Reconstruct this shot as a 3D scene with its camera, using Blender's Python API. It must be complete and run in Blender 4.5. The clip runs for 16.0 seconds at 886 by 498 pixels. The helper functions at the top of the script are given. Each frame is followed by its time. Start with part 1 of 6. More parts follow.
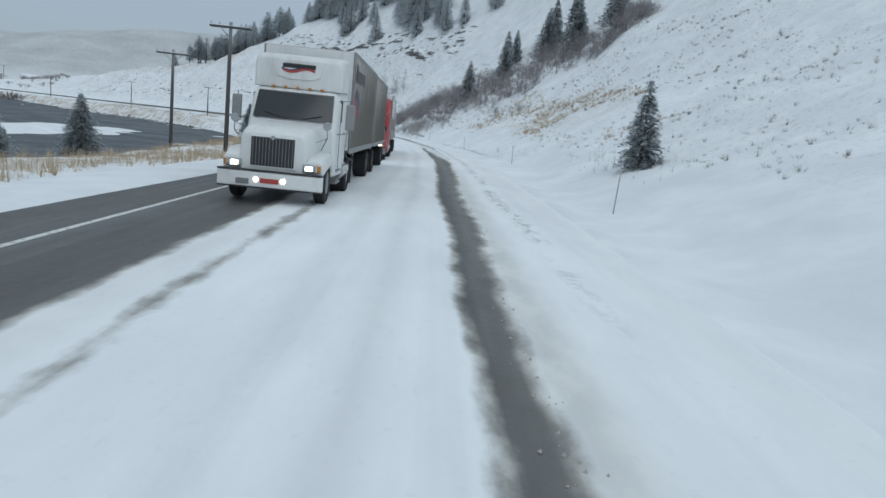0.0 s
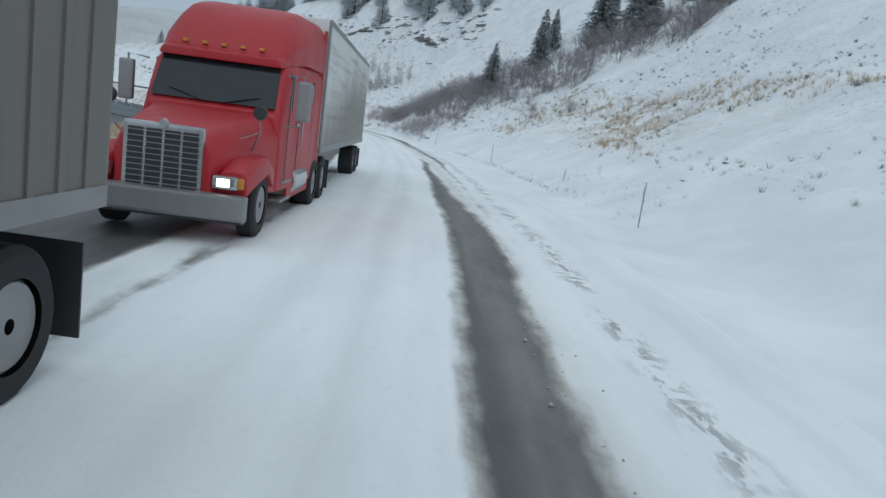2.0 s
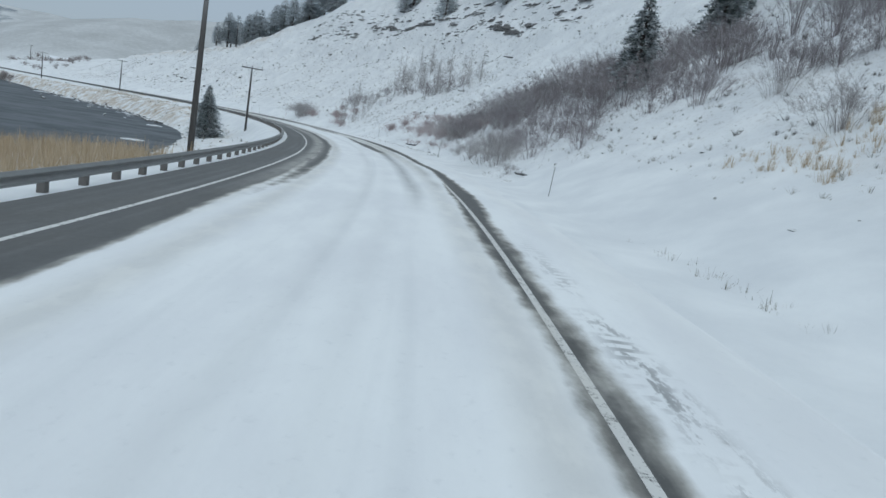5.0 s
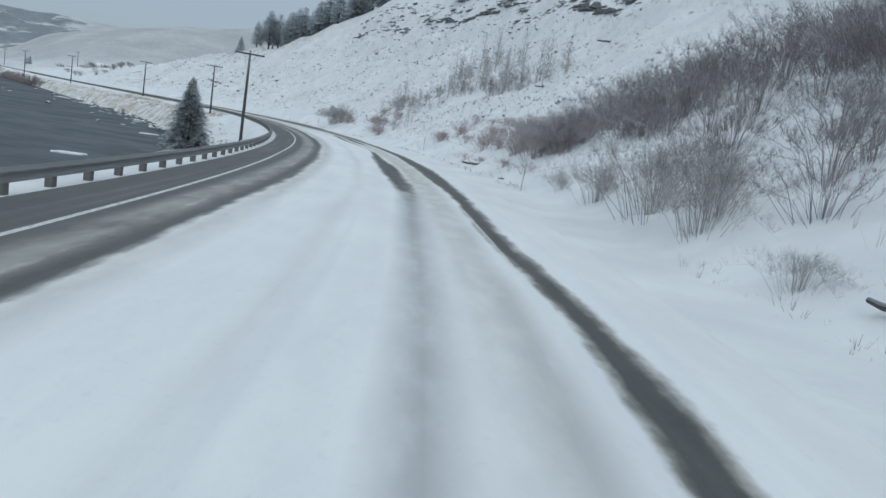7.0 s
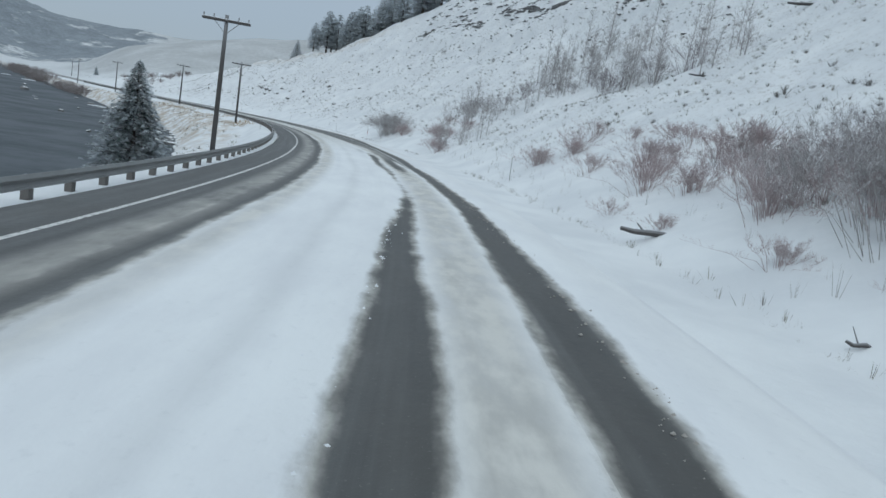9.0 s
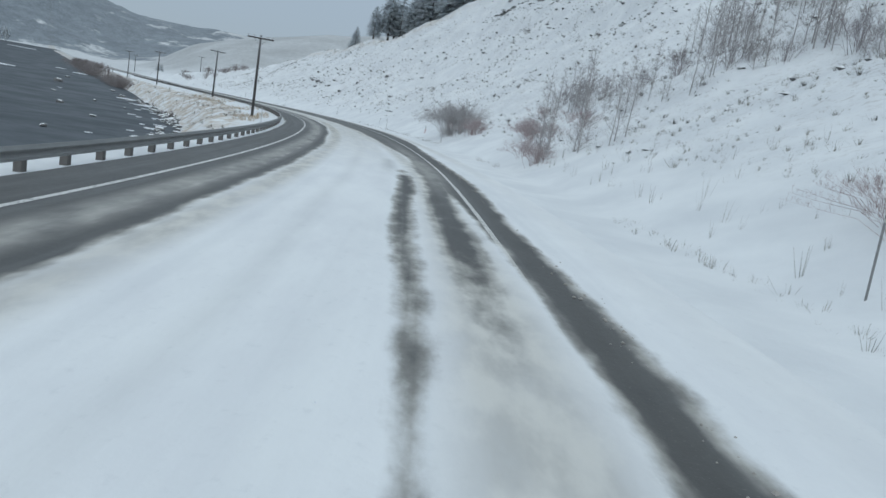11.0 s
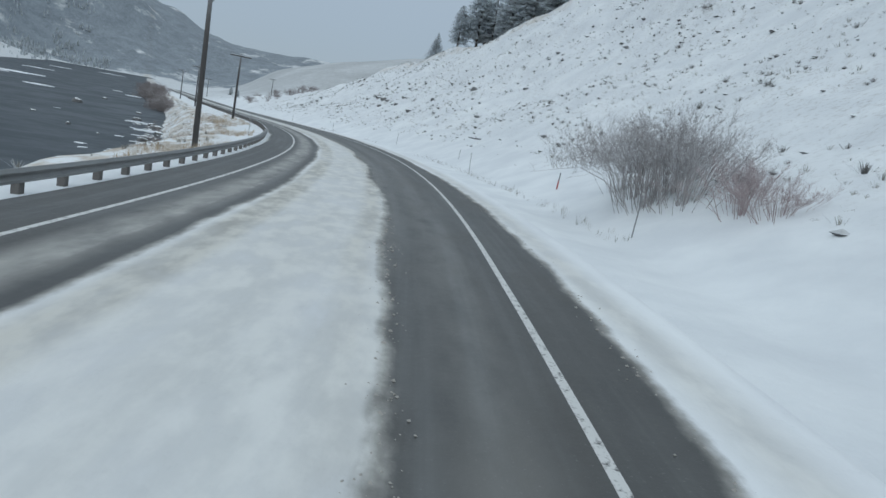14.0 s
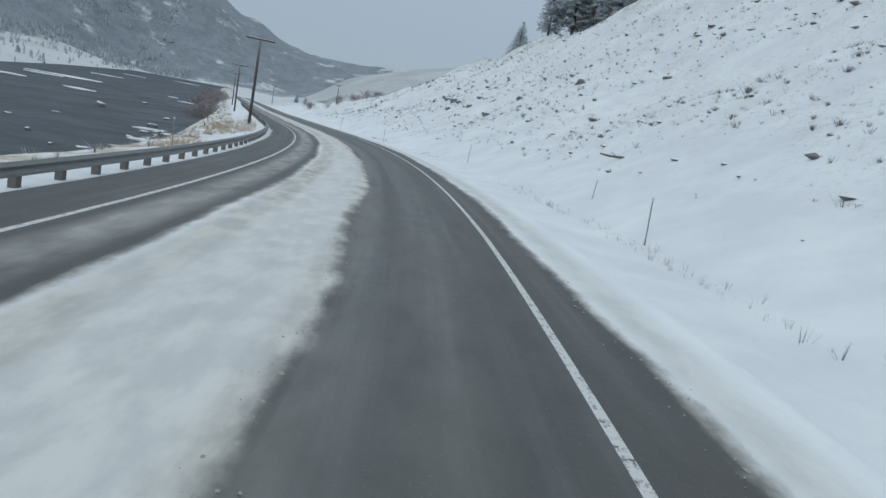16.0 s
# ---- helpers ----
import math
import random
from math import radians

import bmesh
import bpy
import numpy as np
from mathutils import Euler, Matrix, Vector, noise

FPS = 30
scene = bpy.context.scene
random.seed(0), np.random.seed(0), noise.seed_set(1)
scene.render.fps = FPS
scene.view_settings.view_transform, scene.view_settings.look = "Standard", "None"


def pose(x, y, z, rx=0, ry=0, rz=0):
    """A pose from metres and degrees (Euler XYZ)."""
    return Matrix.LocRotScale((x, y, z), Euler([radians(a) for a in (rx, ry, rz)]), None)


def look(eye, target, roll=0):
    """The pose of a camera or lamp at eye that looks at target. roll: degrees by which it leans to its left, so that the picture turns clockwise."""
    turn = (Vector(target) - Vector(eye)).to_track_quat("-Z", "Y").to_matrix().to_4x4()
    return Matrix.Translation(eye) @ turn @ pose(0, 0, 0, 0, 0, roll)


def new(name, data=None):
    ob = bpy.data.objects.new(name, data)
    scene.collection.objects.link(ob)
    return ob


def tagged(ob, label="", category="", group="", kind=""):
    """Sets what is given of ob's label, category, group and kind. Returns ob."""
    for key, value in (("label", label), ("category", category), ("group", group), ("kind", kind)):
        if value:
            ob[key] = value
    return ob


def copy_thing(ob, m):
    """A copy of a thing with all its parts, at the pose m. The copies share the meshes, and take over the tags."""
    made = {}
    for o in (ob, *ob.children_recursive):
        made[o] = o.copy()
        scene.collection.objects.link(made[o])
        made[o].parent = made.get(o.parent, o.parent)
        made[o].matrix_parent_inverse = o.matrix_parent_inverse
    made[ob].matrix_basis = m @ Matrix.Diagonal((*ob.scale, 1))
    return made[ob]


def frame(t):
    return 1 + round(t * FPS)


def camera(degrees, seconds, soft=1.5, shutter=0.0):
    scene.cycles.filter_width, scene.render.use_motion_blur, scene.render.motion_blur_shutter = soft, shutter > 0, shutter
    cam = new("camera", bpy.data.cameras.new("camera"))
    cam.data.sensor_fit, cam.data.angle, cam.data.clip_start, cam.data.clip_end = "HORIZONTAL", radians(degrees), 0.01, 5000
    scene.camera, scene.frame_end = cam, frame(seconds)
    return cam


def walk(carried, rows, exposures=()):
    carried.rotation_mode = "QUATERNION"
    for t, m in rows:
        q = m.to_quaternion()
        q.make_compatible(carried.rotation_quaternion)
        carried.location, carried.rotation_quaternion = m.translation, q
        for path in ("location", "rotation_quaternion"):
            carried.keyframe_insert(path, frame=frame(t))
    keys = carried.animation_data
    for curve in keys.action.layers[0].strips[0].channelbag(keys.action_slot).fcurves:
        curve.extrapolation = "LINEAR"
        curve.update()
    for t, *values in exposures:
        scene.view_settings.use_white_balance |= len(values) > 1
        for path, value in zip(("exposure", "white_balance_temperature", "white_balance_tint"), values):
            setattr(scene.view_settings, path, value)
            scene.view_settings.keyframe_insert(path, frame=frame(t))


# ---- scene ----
cam = camera(65.97, 16.0, soft=1.5)
PATH = [
    (0, (0.000, 0.000, 2.400), (0.722, 9.826, 0.692), 5.74),
    (0.5, (0.286, 8.051, 2.436), (1.016, 17.880, 0.745), 6.34),
    (1, (0.574, 15.892, 2.404), (1.333, 25.721, 0.723), 7.03),
    (1.5, (0.857, 23.643, 2.356), (1.604, 33.471, 0.671), 7.96),
    (2, (1.123, 31.397, 2.345), (1.840, 41.226, 0.647), 9.16),
    (2.5, (1.345, 39.222, 2.377), (2.000, 49.053, 0.666), 9.88),
    (3, (1.486, 47.148, 2.376), (2.019, 56.997, 0.727), 9.54),
    (3.5, (1.502, 55.179, 2.440), (1.817, 65.037, 0.790), 9.62),
    (4, (1.362, 63.234, 2.451), (1.466, 73.097, 0.805), 9.78),
    (4.5, (1.064, 71.133, 2.447), (0.947, 81.000, 0.829), 9.41),
    (5, (0.624, 78.782, 2.472), (0.344, 88.647, 0.858), 9.30),
    (5.5, (0.055, 86.239, 2.499), (-0.397, 96.098, 0.886), 9.26),
    (6, (-0.653, 93.616, 2.510), (-1.305, 103.465, 0.904), 9.26),
    (6.5, (-1.520, 101.016, 2.477), (-2.389, 110.852, 0.893), 9.20),
    (7, (-2.562, 108.449, 2.451), (-3.661, 118.259, 0.851), 9.44),
    (7.5, (-3.782, 115.855, 2.476), (-5.136, 125.634, 0.883), 9.31),
    (8, (-5.174, 123.171, 2.538), (-6.764, 132.919, 0.972), 9.14),
    (8.5, (-6.730, 130.354, 2.600), (-8.567, 140.059, 1.039), 9.36),
    (9, (-8.450, 137.419, 2.637), (-10.547, 147.067, 1.049), 9.60),
    (9.5, (-10.338, 144.396, 2.604), (-12.666, 153.975, 0.924), 10.29),
    (10, (-12.393, 151.293, 2.514), (-14.964, 160.801, 0.783), 10.33),
    (10.5, (-14.622, 158.150, 2.412), (-17.422, 167.588, 0.655), 10.21),
    (11, (-17.041, 165.002, 2.340), (-20.061, 174.374, 0.596), 10.12),
    (11.5, (-19.662, 171.863, 2.348), (-22.951, 181.166, 0.726), 10.17),
    (12, (-22.465, 178.674, 2.438), (-26.009, 187.887, 0.836), 10.29),
    (12.5, (-25.415, 185.373, 2.473), (-29.152, 194.505, 0.850), 9.88),
    (13, (-28.504, 191.989, 2.511), (-32.454, 201.037, 0.921), 9.83),
    (13.5, (-31.709, 198.522, 2.619), (-35.808, 207.505, 1.036), 10.17),
    (14, (-34.979, 204.894, 2.692), (-39.190, 213.825, 1.108), 10.23),
    (14.5, (-38.326, 211.112, 2.691), (-42.739, 219.943, 1.097), 10.07),
    (15, (-41.824, 217.263, 2.661), (-46.458, 225.980, 1.068), 10.00),
    (15.5, (-45.547, 223.426, 2.650), (-50.458, 231.991, 1.063), 10.07),
    (16, (-49.555, 229.640, 2.688), (-54.689, 238.065, 1.057), 10.46),
]
walk(cam, [(t, look(eye, target, roll)) for t, eye, target, roll in PATH], [(0.0, 0.0), (16.0, 0.0)])

# ---- world and light: an overcast winter sky, brighter overhead than at the horizon ----
world = bpy.data.worlds.new("overcast_sky")
scene.world = world
world.use_nodes = True
wn, wl = world.node_tree.nodes, world.node_tree.links
wn.clear()
w_out, w_bg = wn.new("ShaderNodeOutputWorld"), wn.new("ShaderNodeBackground")
w_sky = wn.new("ShaderNodeTexSky")
w_sky.sky_type, w_sky.sun_disc = "NISHITA", False
w_sky.sun_elevation, w_sky.sun_rotation = radians(38), radians(160)
w_co, w_sep, w_ramp, w_mix, w_cloud = (wn.new(k) for k in ("ShaderNodeTexCoord", "ShaderNodeSeparateXYZ", "ShaderNodeValToRGB", "ShaderNodeMixRGB", "ShaderNodeTexNoise"))
wl.new(w_co.outputs["Generated"], w_sep.inputs[0])
wl.new(w_sep.outputs["Z"], w_ramp.inputs[0])
w_ramp.color_ramp.elements[0].position, w_ramp.color_ramp.elements[0].color = 0.0, (2.85, 3.6, 4.5, 1)
w_ramp.color_ramp.elements[1].position, w_ramp.color_ramp.elements[1].color = 0.85, (6.9, 8.1, 8.95, 1)
w_mix.inputs[0].default_value = 0.86
wl.new(w_sky.outputs[0], w_mix.inputs[1])
wl.new(w_ramp.outputs[0], w_mix.inputs[2])
wl.new(w_mix.outputs[0], w_bg.inputs[0])
w_bg.inputs[1].default_value = 0.1
wl.new(w_bg.outputs[0], w_out.inputs[0])

sun_data = bpy.data.lights.new("sun", "SUN")
sun_data.energy, sun_data.angle, sun_data.color = 0.5, radians(40), (0.92, 0.98, 1.0)
sun = new("sun", sun_data)
sun.matrix_world = look((0, 0, 300), (-40, 300, 0))


# ---- materials ----
def rgba(c):
    return (*c, 1.0)


class Mat:
    """A small builder for node materials."""

    def __init__(self, name, rough=0.8, metal=0.0):
        self.m = bpy.data.materials.new(name)
        self.m.use_nodes = True
        self.n, self.l = self.m.node_tree.nodes, self.m.node_tree.links
        self.b = self.n["Principled BSDF"]
        self.b.inputs["Roughness"].default_value = rough
        self.b.inputs["Metallic"].default_value = metal
        self.co = self.n.new("ShaderNodeTexCoord")

    def put(self, slot, v):
        if isinstance(v, (int, float, tuple)):
            slot.default_value = v
        else:
            self.l.new(v, slot)

    def noise(self, scale, detail=4.0, rough=0.55, vec=None, stretch=None):
        t = self.n.new("ShaderNodeTexNoise")
        t.inputs["Scale"].default_value, t.inputs["Detail"].default_value, t.inputs["Roughness"].default_value = scale, detail, rough
        v = vec or self.co.outputs["Object"]
        if stretch:
            mp = self.n.new("ShaderNodeMapping")
            mp.inputs["Scale"].default_value = stretch
            self.l.new(v, mp.inputs[0])
            v = mp.outputs[0]
        self.l.new(v, t.inputs["Vector"])
        return t.outputs["Fac"]

    def step(self, v, a, b):
        r = self.n.new("ShaderNodeMapRange")
        r.interpolation_type = "SMOOTHSTEP"
        self.put(r.inputs["Value"], v)
        r.inputs["From Min"].default_value, r.inputs["From Max"].default_value = a, b
        return r.outputs[0]

    def mix(self, f, a, b):
        x = self.n.new("ShaderNodeMixRGB")
        self.put(x.inputs[0], f)
        self.put(x.inputs[1], rgba(a) if isinstance(a, tuple) else a)
        self.put(x.inputs[2], rgba(b) if isinstance(b, tuple) else b)
        return x.outputs[0]

    def math(self, op, a, b=0.0):
        x = self.n.new("ShaderNodeMath")
        x.operation = op
        self.put(x.inputs[0], a)
        self.put(x.inputs[1], b)
        return x.outputs[0]

    def attr(self, name):
        a = self.n.new("ShaderNodeAttribute")
        a.attribute_name = name
        return a.outputs["Fac"]

    def up(self):
        g, s = self.n.new("ShaderNodeNewGeometry"), self.n.new("ShaderNodeSeparateXYZ")
        self.l.new(g.outputs["Normal"], s.inputs[0])
        return s.outputs["Z"]

    def random(self):
        return self.n.new("ShaderNodeObjectInfo").outputs["Random"]

    def island(self):
        return self.n.new("ShaderNodeNewGeometry").outputs["Random Per Island"]

    def colour(self, c):
        self.put(self.b.inputs["Base Color"], rgba(c) if isinstance(c, tuple) else c)
        return self

    def rough(self, v):
        self.put(self.b.inputs["Roughness"], v)
        return self

    def bump(self, h, strength=0.3, distance=0.02):
        p = self.n.new("ShaderNodeBump")
        p.inputs["Strength"].default_value, p.inputs["Distance"].default_value = strength, distance
        self.l.new(h, p.inputs["Height"])
        self.l.new(p.outputs[0], self.b.inputs["Normal"])
        return self


SNOW, SNOW_OLD = (0.865, 0.888, 0.895), (0.735, 0.76, 0.78)


def mat_ground():
    m = Mat("snow_ground", 0.75)
    a, b = m.noise(0.35, 5), m.noise(6.0, 6, 0.65)
    c = m.mix(m.step(a, 0.3, 0.75), SNOW_OLD, SNOW)
    c = m.mix(m.math("MULTIPLY", m.step(b, 0.45, 0.7), 0.25), c, (0.80, 0.82, 0.84))
    # dry stalks and earth that show through thin snow on the slopes
    f = m.math("MULTIPLY", m.step(m.noise(3.2, 9, 0.78), 0.51, 0.62), m.attr("stalks"))
    f = m.math("MULTIPLY", f, m.step(m.noise(0.16, 4), 0.30, 0.58))
    c = m.mix(m.math("MULTIPLY", f, 0.42), c, m.mix(b, (0.20, 0.175, 0.15), (0.38, 0.335, 0.28)))
    # tawny grass near the bank
    g = m.math("MULTIPLY", m.step(m.noise(0.5, 6, 0.7), 0.40, 0.62), m.attr("tawny"))
    c = m.mix(m.math("MULTIPLY", g, 0.75), c, m.mix(b, (0.30, 0.21, 0.12), (0.50, 0.37, 0.22)))
    # far white hill's grey: thin brush too small to see singly, plus painted haze
    v = m.math("MULTIPLY", m.attr("brush"), m.math("ADD", 0.36, m.math("MULTIPLY", 0.45, m.step(m.math("ADD", m.math("MULTIPLY", m.noise(0.03, 6, 0.6), 0.6), m.math("MULTIPLY", m.noise(0.4, 5, 0.8), 0.5)), 0.28, 0.78))))
    c = m.mix(v, c, (0.30, 0.31, 0.31))
    # woods on the far slopes, the blue-grey of haze put into their colour
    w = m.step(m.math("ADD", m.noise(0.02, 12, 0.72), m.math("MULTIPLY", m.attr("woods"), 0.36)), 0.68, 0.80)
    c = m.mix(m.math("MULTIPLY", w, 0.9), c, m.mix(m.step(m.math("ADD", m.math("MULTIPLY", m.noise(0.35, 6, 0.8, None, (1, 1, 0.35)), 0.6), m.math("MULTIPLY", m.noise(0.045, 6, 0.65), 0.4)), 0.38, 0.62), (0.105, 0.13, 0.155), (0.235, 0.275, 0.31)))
    m.colour(c)
    return m.bump(m.math("ADD", m.noise(1.3, 8, 0.65), m.math("MULTIPLY", b, 0.25)), 0.5, 0.12).m


def mat_road():
    m = Mat("wet_asphalt_with_snow", 0.6)
    snow, slush, film, dust, specks = m.attr("snow"), m.attr("slush"), m.attr("film"), m.attr("dust"), m.attr("specks")
    uv = m.n.new("ShaderNodeUVMap")
    uv.uv_map = "along"
    v = uv.outputs[0]
    lateral = m.n.new("ShaderNodeSeparateXYZ")
    m.l.new(v, lateral.inputs[0])
    off = m.math("SUBTRACT", lateral.outputs["Y"], m.attr("shift"))
    right_line = m.math("LESS_THAN", m.math("ABSOLUTE", m.math("ADD", off, 1.72)), 0.056)
    left_line = m.math("LESS_THAN", m.math("ABSOLUTE", m.math("SUBTRACT", off, 5.45)), 0.06)
    line = m.math("ADD", right_line, left_line)
    n0 = m.noise(1.0, 5, 0.6, v, (0.22, 0.75, 1.0))
    n1 = m.noise(1.0, 4, 0.55, v, (0.9, 2.0, 1.0))
    n2 = m.noise(1.0, 5, 0.65, v, (6.0, 7.0, 1.0))
    n3 = m.noise(1.0, 5, 0.55, v, (0.05, 2.6, 1.0))
    n4 = m.noise(26.0, 3, 0.6, v)
    edge = m.math("ADD", m.math("MULTIPLY", m.math("SUBTRACT", n1, 0.5), 0.66), m.math("MULTIPLY", m.math("SUBTRACT", n2, 0.5), 0.18))
    edge = m.math("ADD", edge, m.math("MULTIPLY", m.math("SUBTRACT", n3, 0.5), 0.25))
    edge = m.math("ADD", edge, m.math("MULTIPLY", m.math("SUBTRACT", n0, 0.5), 0.3))
    depth = m.math("ADD", snow, edge)
    # a thin grey film of trodden snow first, then the full layer
    thin, full = m.step(depth, 0.16, 0.50), m.step(depth, 0.38, 0.74)
    asph = m.mix(n2, (0.030, 0.032, 0.032), (0.066, 0.068, 0.068))
    asph = m.mix(m.math("MULTIPLY", m.step(n3, 0.42, 0.72), 0.9), asph, (0.105, 0.11, 0.11))
    asph = m.mix(m.math("MULTIPLY", m.step(n0, 0.46, 0.68), 0.75), asph, (0.036, 0.035, 0.032))
    asph = m.mix(m.math("MULTIPLY", m.step(n4, 0.62, 0.72), 0.5), asph, (0.19, 0.19, 0.185))
    wear = m.math("MULTIPLY", line, m.step(m.math("ADD", m.math("MULTIPLY", n2, 0.6), m.math("MULTIPLY", n4, 0.4)), 0.36, 0.50))
    asph = m.mix(m.math("MULTIPLY", wear, 0.88), asph, (0.76, 0.76, 0.74))
    powder = m.math("MULTIPLY", dust, m.step(m.math("ADD", m.math("MULTIPLY", n1, 0.5), m.math("MULTIPLY", n0, 0.5)), 0.2, 0.6))
    asph = m.mix(m.math("MULTIPLY", powder, 0.72), asph, (0.44, 0.43, 0.40))
    dirty = m.mix(m.step(n1, 0.35, 0.65), (0.37, 0.36, 0.33), (0.64, 0.625, 0.575))
    packed = m.mix(m.step(n0, 0.3, 0.7), (0.78, 0.80, 0.82), SNOW)
    packed = m.mix(m.math("MULTIPLY", m.step(m.noise(1.0, 4, 0.5, v, (0.02, 1.3, 1.0)), 0.54, 0.70), 0.22), packed, (0.60, 0.63, 0.655))
    packed = m.mix(m.math("MULTIPLY", m.step(n2, 0.56, 0.72), 0.25), packed, (0.64, 0.665, 0.69))
    packed = m.mix(m.math("MULTIPLY", film, m.step(n1, -0.1, 0.6)), packed, (0.22, 0.23, 0.235))
    packed = m.mix(m.math("MULTIPLY", slush, m.step(m.math("ADD", m.math("MULTIPLY", n1, 0.4), m.math("MULTIPLY", n0, 0.6)), 0.1, 0.62)), packed, dirty)
    # grooves of the rumble strip and ragged holes that show through the snow
    comb = m.step(m.math("SINE", m.math("MULTIPLY", lateral.outputs["X"], 22.0)), -0.2, 0.5)
    holes = m.step(m.noise(1.0, 6, 0.7, v, (1.6, 4.5, 1.0)), 0.50, 0.58)
    gaps = m.step(m.noise(1.0, 2, 0.5, v, (0.28, 0.4, 1.0)), 0.36, 0.50)
    open_bars = m.math("MULTIPLY", m.math("MAXIMUM", holes, m.math("MULTIPLY", comb, m.step(n1, 0.46, 0.6))), gaps)
    packed = m.mix(m.math("MULTIPLY", specks, open_bars), packed, (0.10, 0.105, 0.11))
    c = m.mix(m.math("MULTIPLY", thin, 0.6), asph, dirty)
    m.colour(m.mix(full, c, packed))
    m.rough(m.math("ADD", m.math("MULTIPLY", full, 0.22), m.math("ADD", 0.45, m.math("MULTIPLY", n2, 0.2))))
    return m.bump(m.math("ADD", m.math("MULTIPLY", full, 0.7), m.math("ADD", m.math("MULTIPLY", n2, 0.45), m.math("MULTIPLY", m.math("MULTIPLY", n1, full), 0.7))), 0.6, 0.035).m


def mat_water():
    m = Mat("river_water", 0.12)
    m.b.inputs["Specular IOR Level"].default_value = 0.2
    m.colour(m.mix(m.noise(0.05, 4), (0.040, 0.052, 0.062), (0.060, 0.073, 0.084)))
    m.rough(m.math("ADD", 0.42, m.math("MULTIPLY", m.step(m.noise(0.12, 6, 0.7), 0.36, 0.68), 0.16)))
    return m.bump(m.math("ADD", m.noise(0.5, 5, 0.6), m.math("MULTIPLY", m.noise(3.0, 4), 0.5)), 0.22, 0.04).m


def mat_needles(name, a, b, snow):
    """Needles that let some light through, with snow caught on part of the sprays."""
    m = Mat(name, 0.75)
    c = m.mix(m.island(), a, b)
    s = m.math("ADD", m.math("MULTIPLY", m.step(m.up(), 0.0, 0.7), 0.35), m.math("ADD", m.noise(1.8, 4), m.math("MULTIPLY", m.island(), 0.3)))
    c = m.mix(m.math("MULTIPLY", m.step(s, 0.55, 0.85), snow), c, (0.72, 0.76, 0.80))
    m.colour(c)
    t, x = m.n.new("ShaderNodeBsdfTranslucent"), m.n.new("ShaderNodeMixShader")
    m.l.new(c, t.inputs[0])
    x.inputs[0].default_value = 0.6
    m.l.new(m.b.outputs[0], x.inputs[1])
    m.l.new(t.outputs[0], x.inputs[2])
    m.l.new(x.outputs[0], m.n["Material Output"].inputs[0])
    return m.m


def mat_bark(name, a, b, snow=0.5):
    m = Mat(name, 0.85)
    c = m.mix(m.noise(5.0, 6, 0.7, None, (1, 1, 0.15)), a, b)
    c = m.mix(m.math("MULTIPLY", m.step(m.up(), 0.25, 0.8), snow), c, (0.75, 0.79, 0.83))
    m.colour(c)
    return m.m


def mat_twigs(name, a, b, snow=0.5):
    m = Mat(name, 0.85)
    c = m.mix(m.island(), a, b)
    c = m.mix(m.math("MULTIPLY", m.step(m.up(), 0.25, 0.75), snow), c, (0.75, 0.79, 0.83))
    m.colour(c)
    return m.m


def mat_rock():
    m = Mat("ledge_rock", 0.9)
    c = m.mix(m.noise(1.2, 8, 0.7), (0.105, 0.11, 0.115), (0.27, 0.265, 0.26))
    c = m.mix(m.step(m.math("ADD", m.up(), m.math("MULTIPLY", m.noise(0.9, 5), 0.6)), 0.88, 1.14), c, SNOW)
    m.colour(c)
    return m.bump(m.noise(3.0, 8, 0.7), 0.8, 0.15).m


def mat_metal(name, a, b, rough=0.5, metal=0.7):
    m = Mat(name, rough, metal)
    m.colour(m.mix(m.noise(2.0, 6, 0.65), a, b))
    return m.bump(m.noise(9.0, 4), 0.1, 0.01).m


def mat_paint(name, c, grime=(0.25, 0.24, 0.22), amount=0.35, rough=0.35):
    m = Mat(name, rough)
    low = m.step(m.noise(0.9, 6, 0.7, None, (1, 1, 0.35)), 0.45, 0.75)
    m.colour(m.mix(m.math("MULTIPLY", low, amount), c, grime))
    m.rough(m.math("ADD", rough, m.math("MULTIPLY", low, 0.3)))
    return m.m


def mat_splashed(name, c, grime, z0, z1, climb=0.0, grain=(1, 5.0, 0.12)):
    """Paint with road dirt splashed up from below, streaked and patchy."""
    m = Mat(name, 0.5)
    sep = m.n.new("ShaderNodeSeparateXYZ")
    m.l.new(m.co.outputs["Object"], sep.inputs[0])
    n = m.noise(0.8, 7, 0.7, None, (1, 1.6, 0.5))
    # the dirt climbs toward the tail
    level = m.math("ADD", sep.outputs["Z"], m.math("MULTIPLY", m.math("MAXIMUM", sep.outputs["Y"], -6.0), climb))
    f = m.step(m.math("ADD", level, m.math("MULTIPLY", n, -1.6)), z1 - 0.8, z0 - 0.8)
    streak = m.step(m.noise(1.0, 5, 0.6, None, grain), 0.48, 0.72)
    base = m.mix(m.math("MULTIPLY", streak, 0.45), c, grime)
    m.colour(m.mix(m.math("MULTIPLY", f, 0.85), base, grime))
    return m.m


def mat_plain(name, c, rough=0.6, metal=0.0):
    m = Mat(name, rough, metal)
    m.colour(m.mix(m.noise(4.0, 5), tuple(v * 0.85 for v in c), tuple(min(1, v * 1.12) for v in c)))
    return m.m


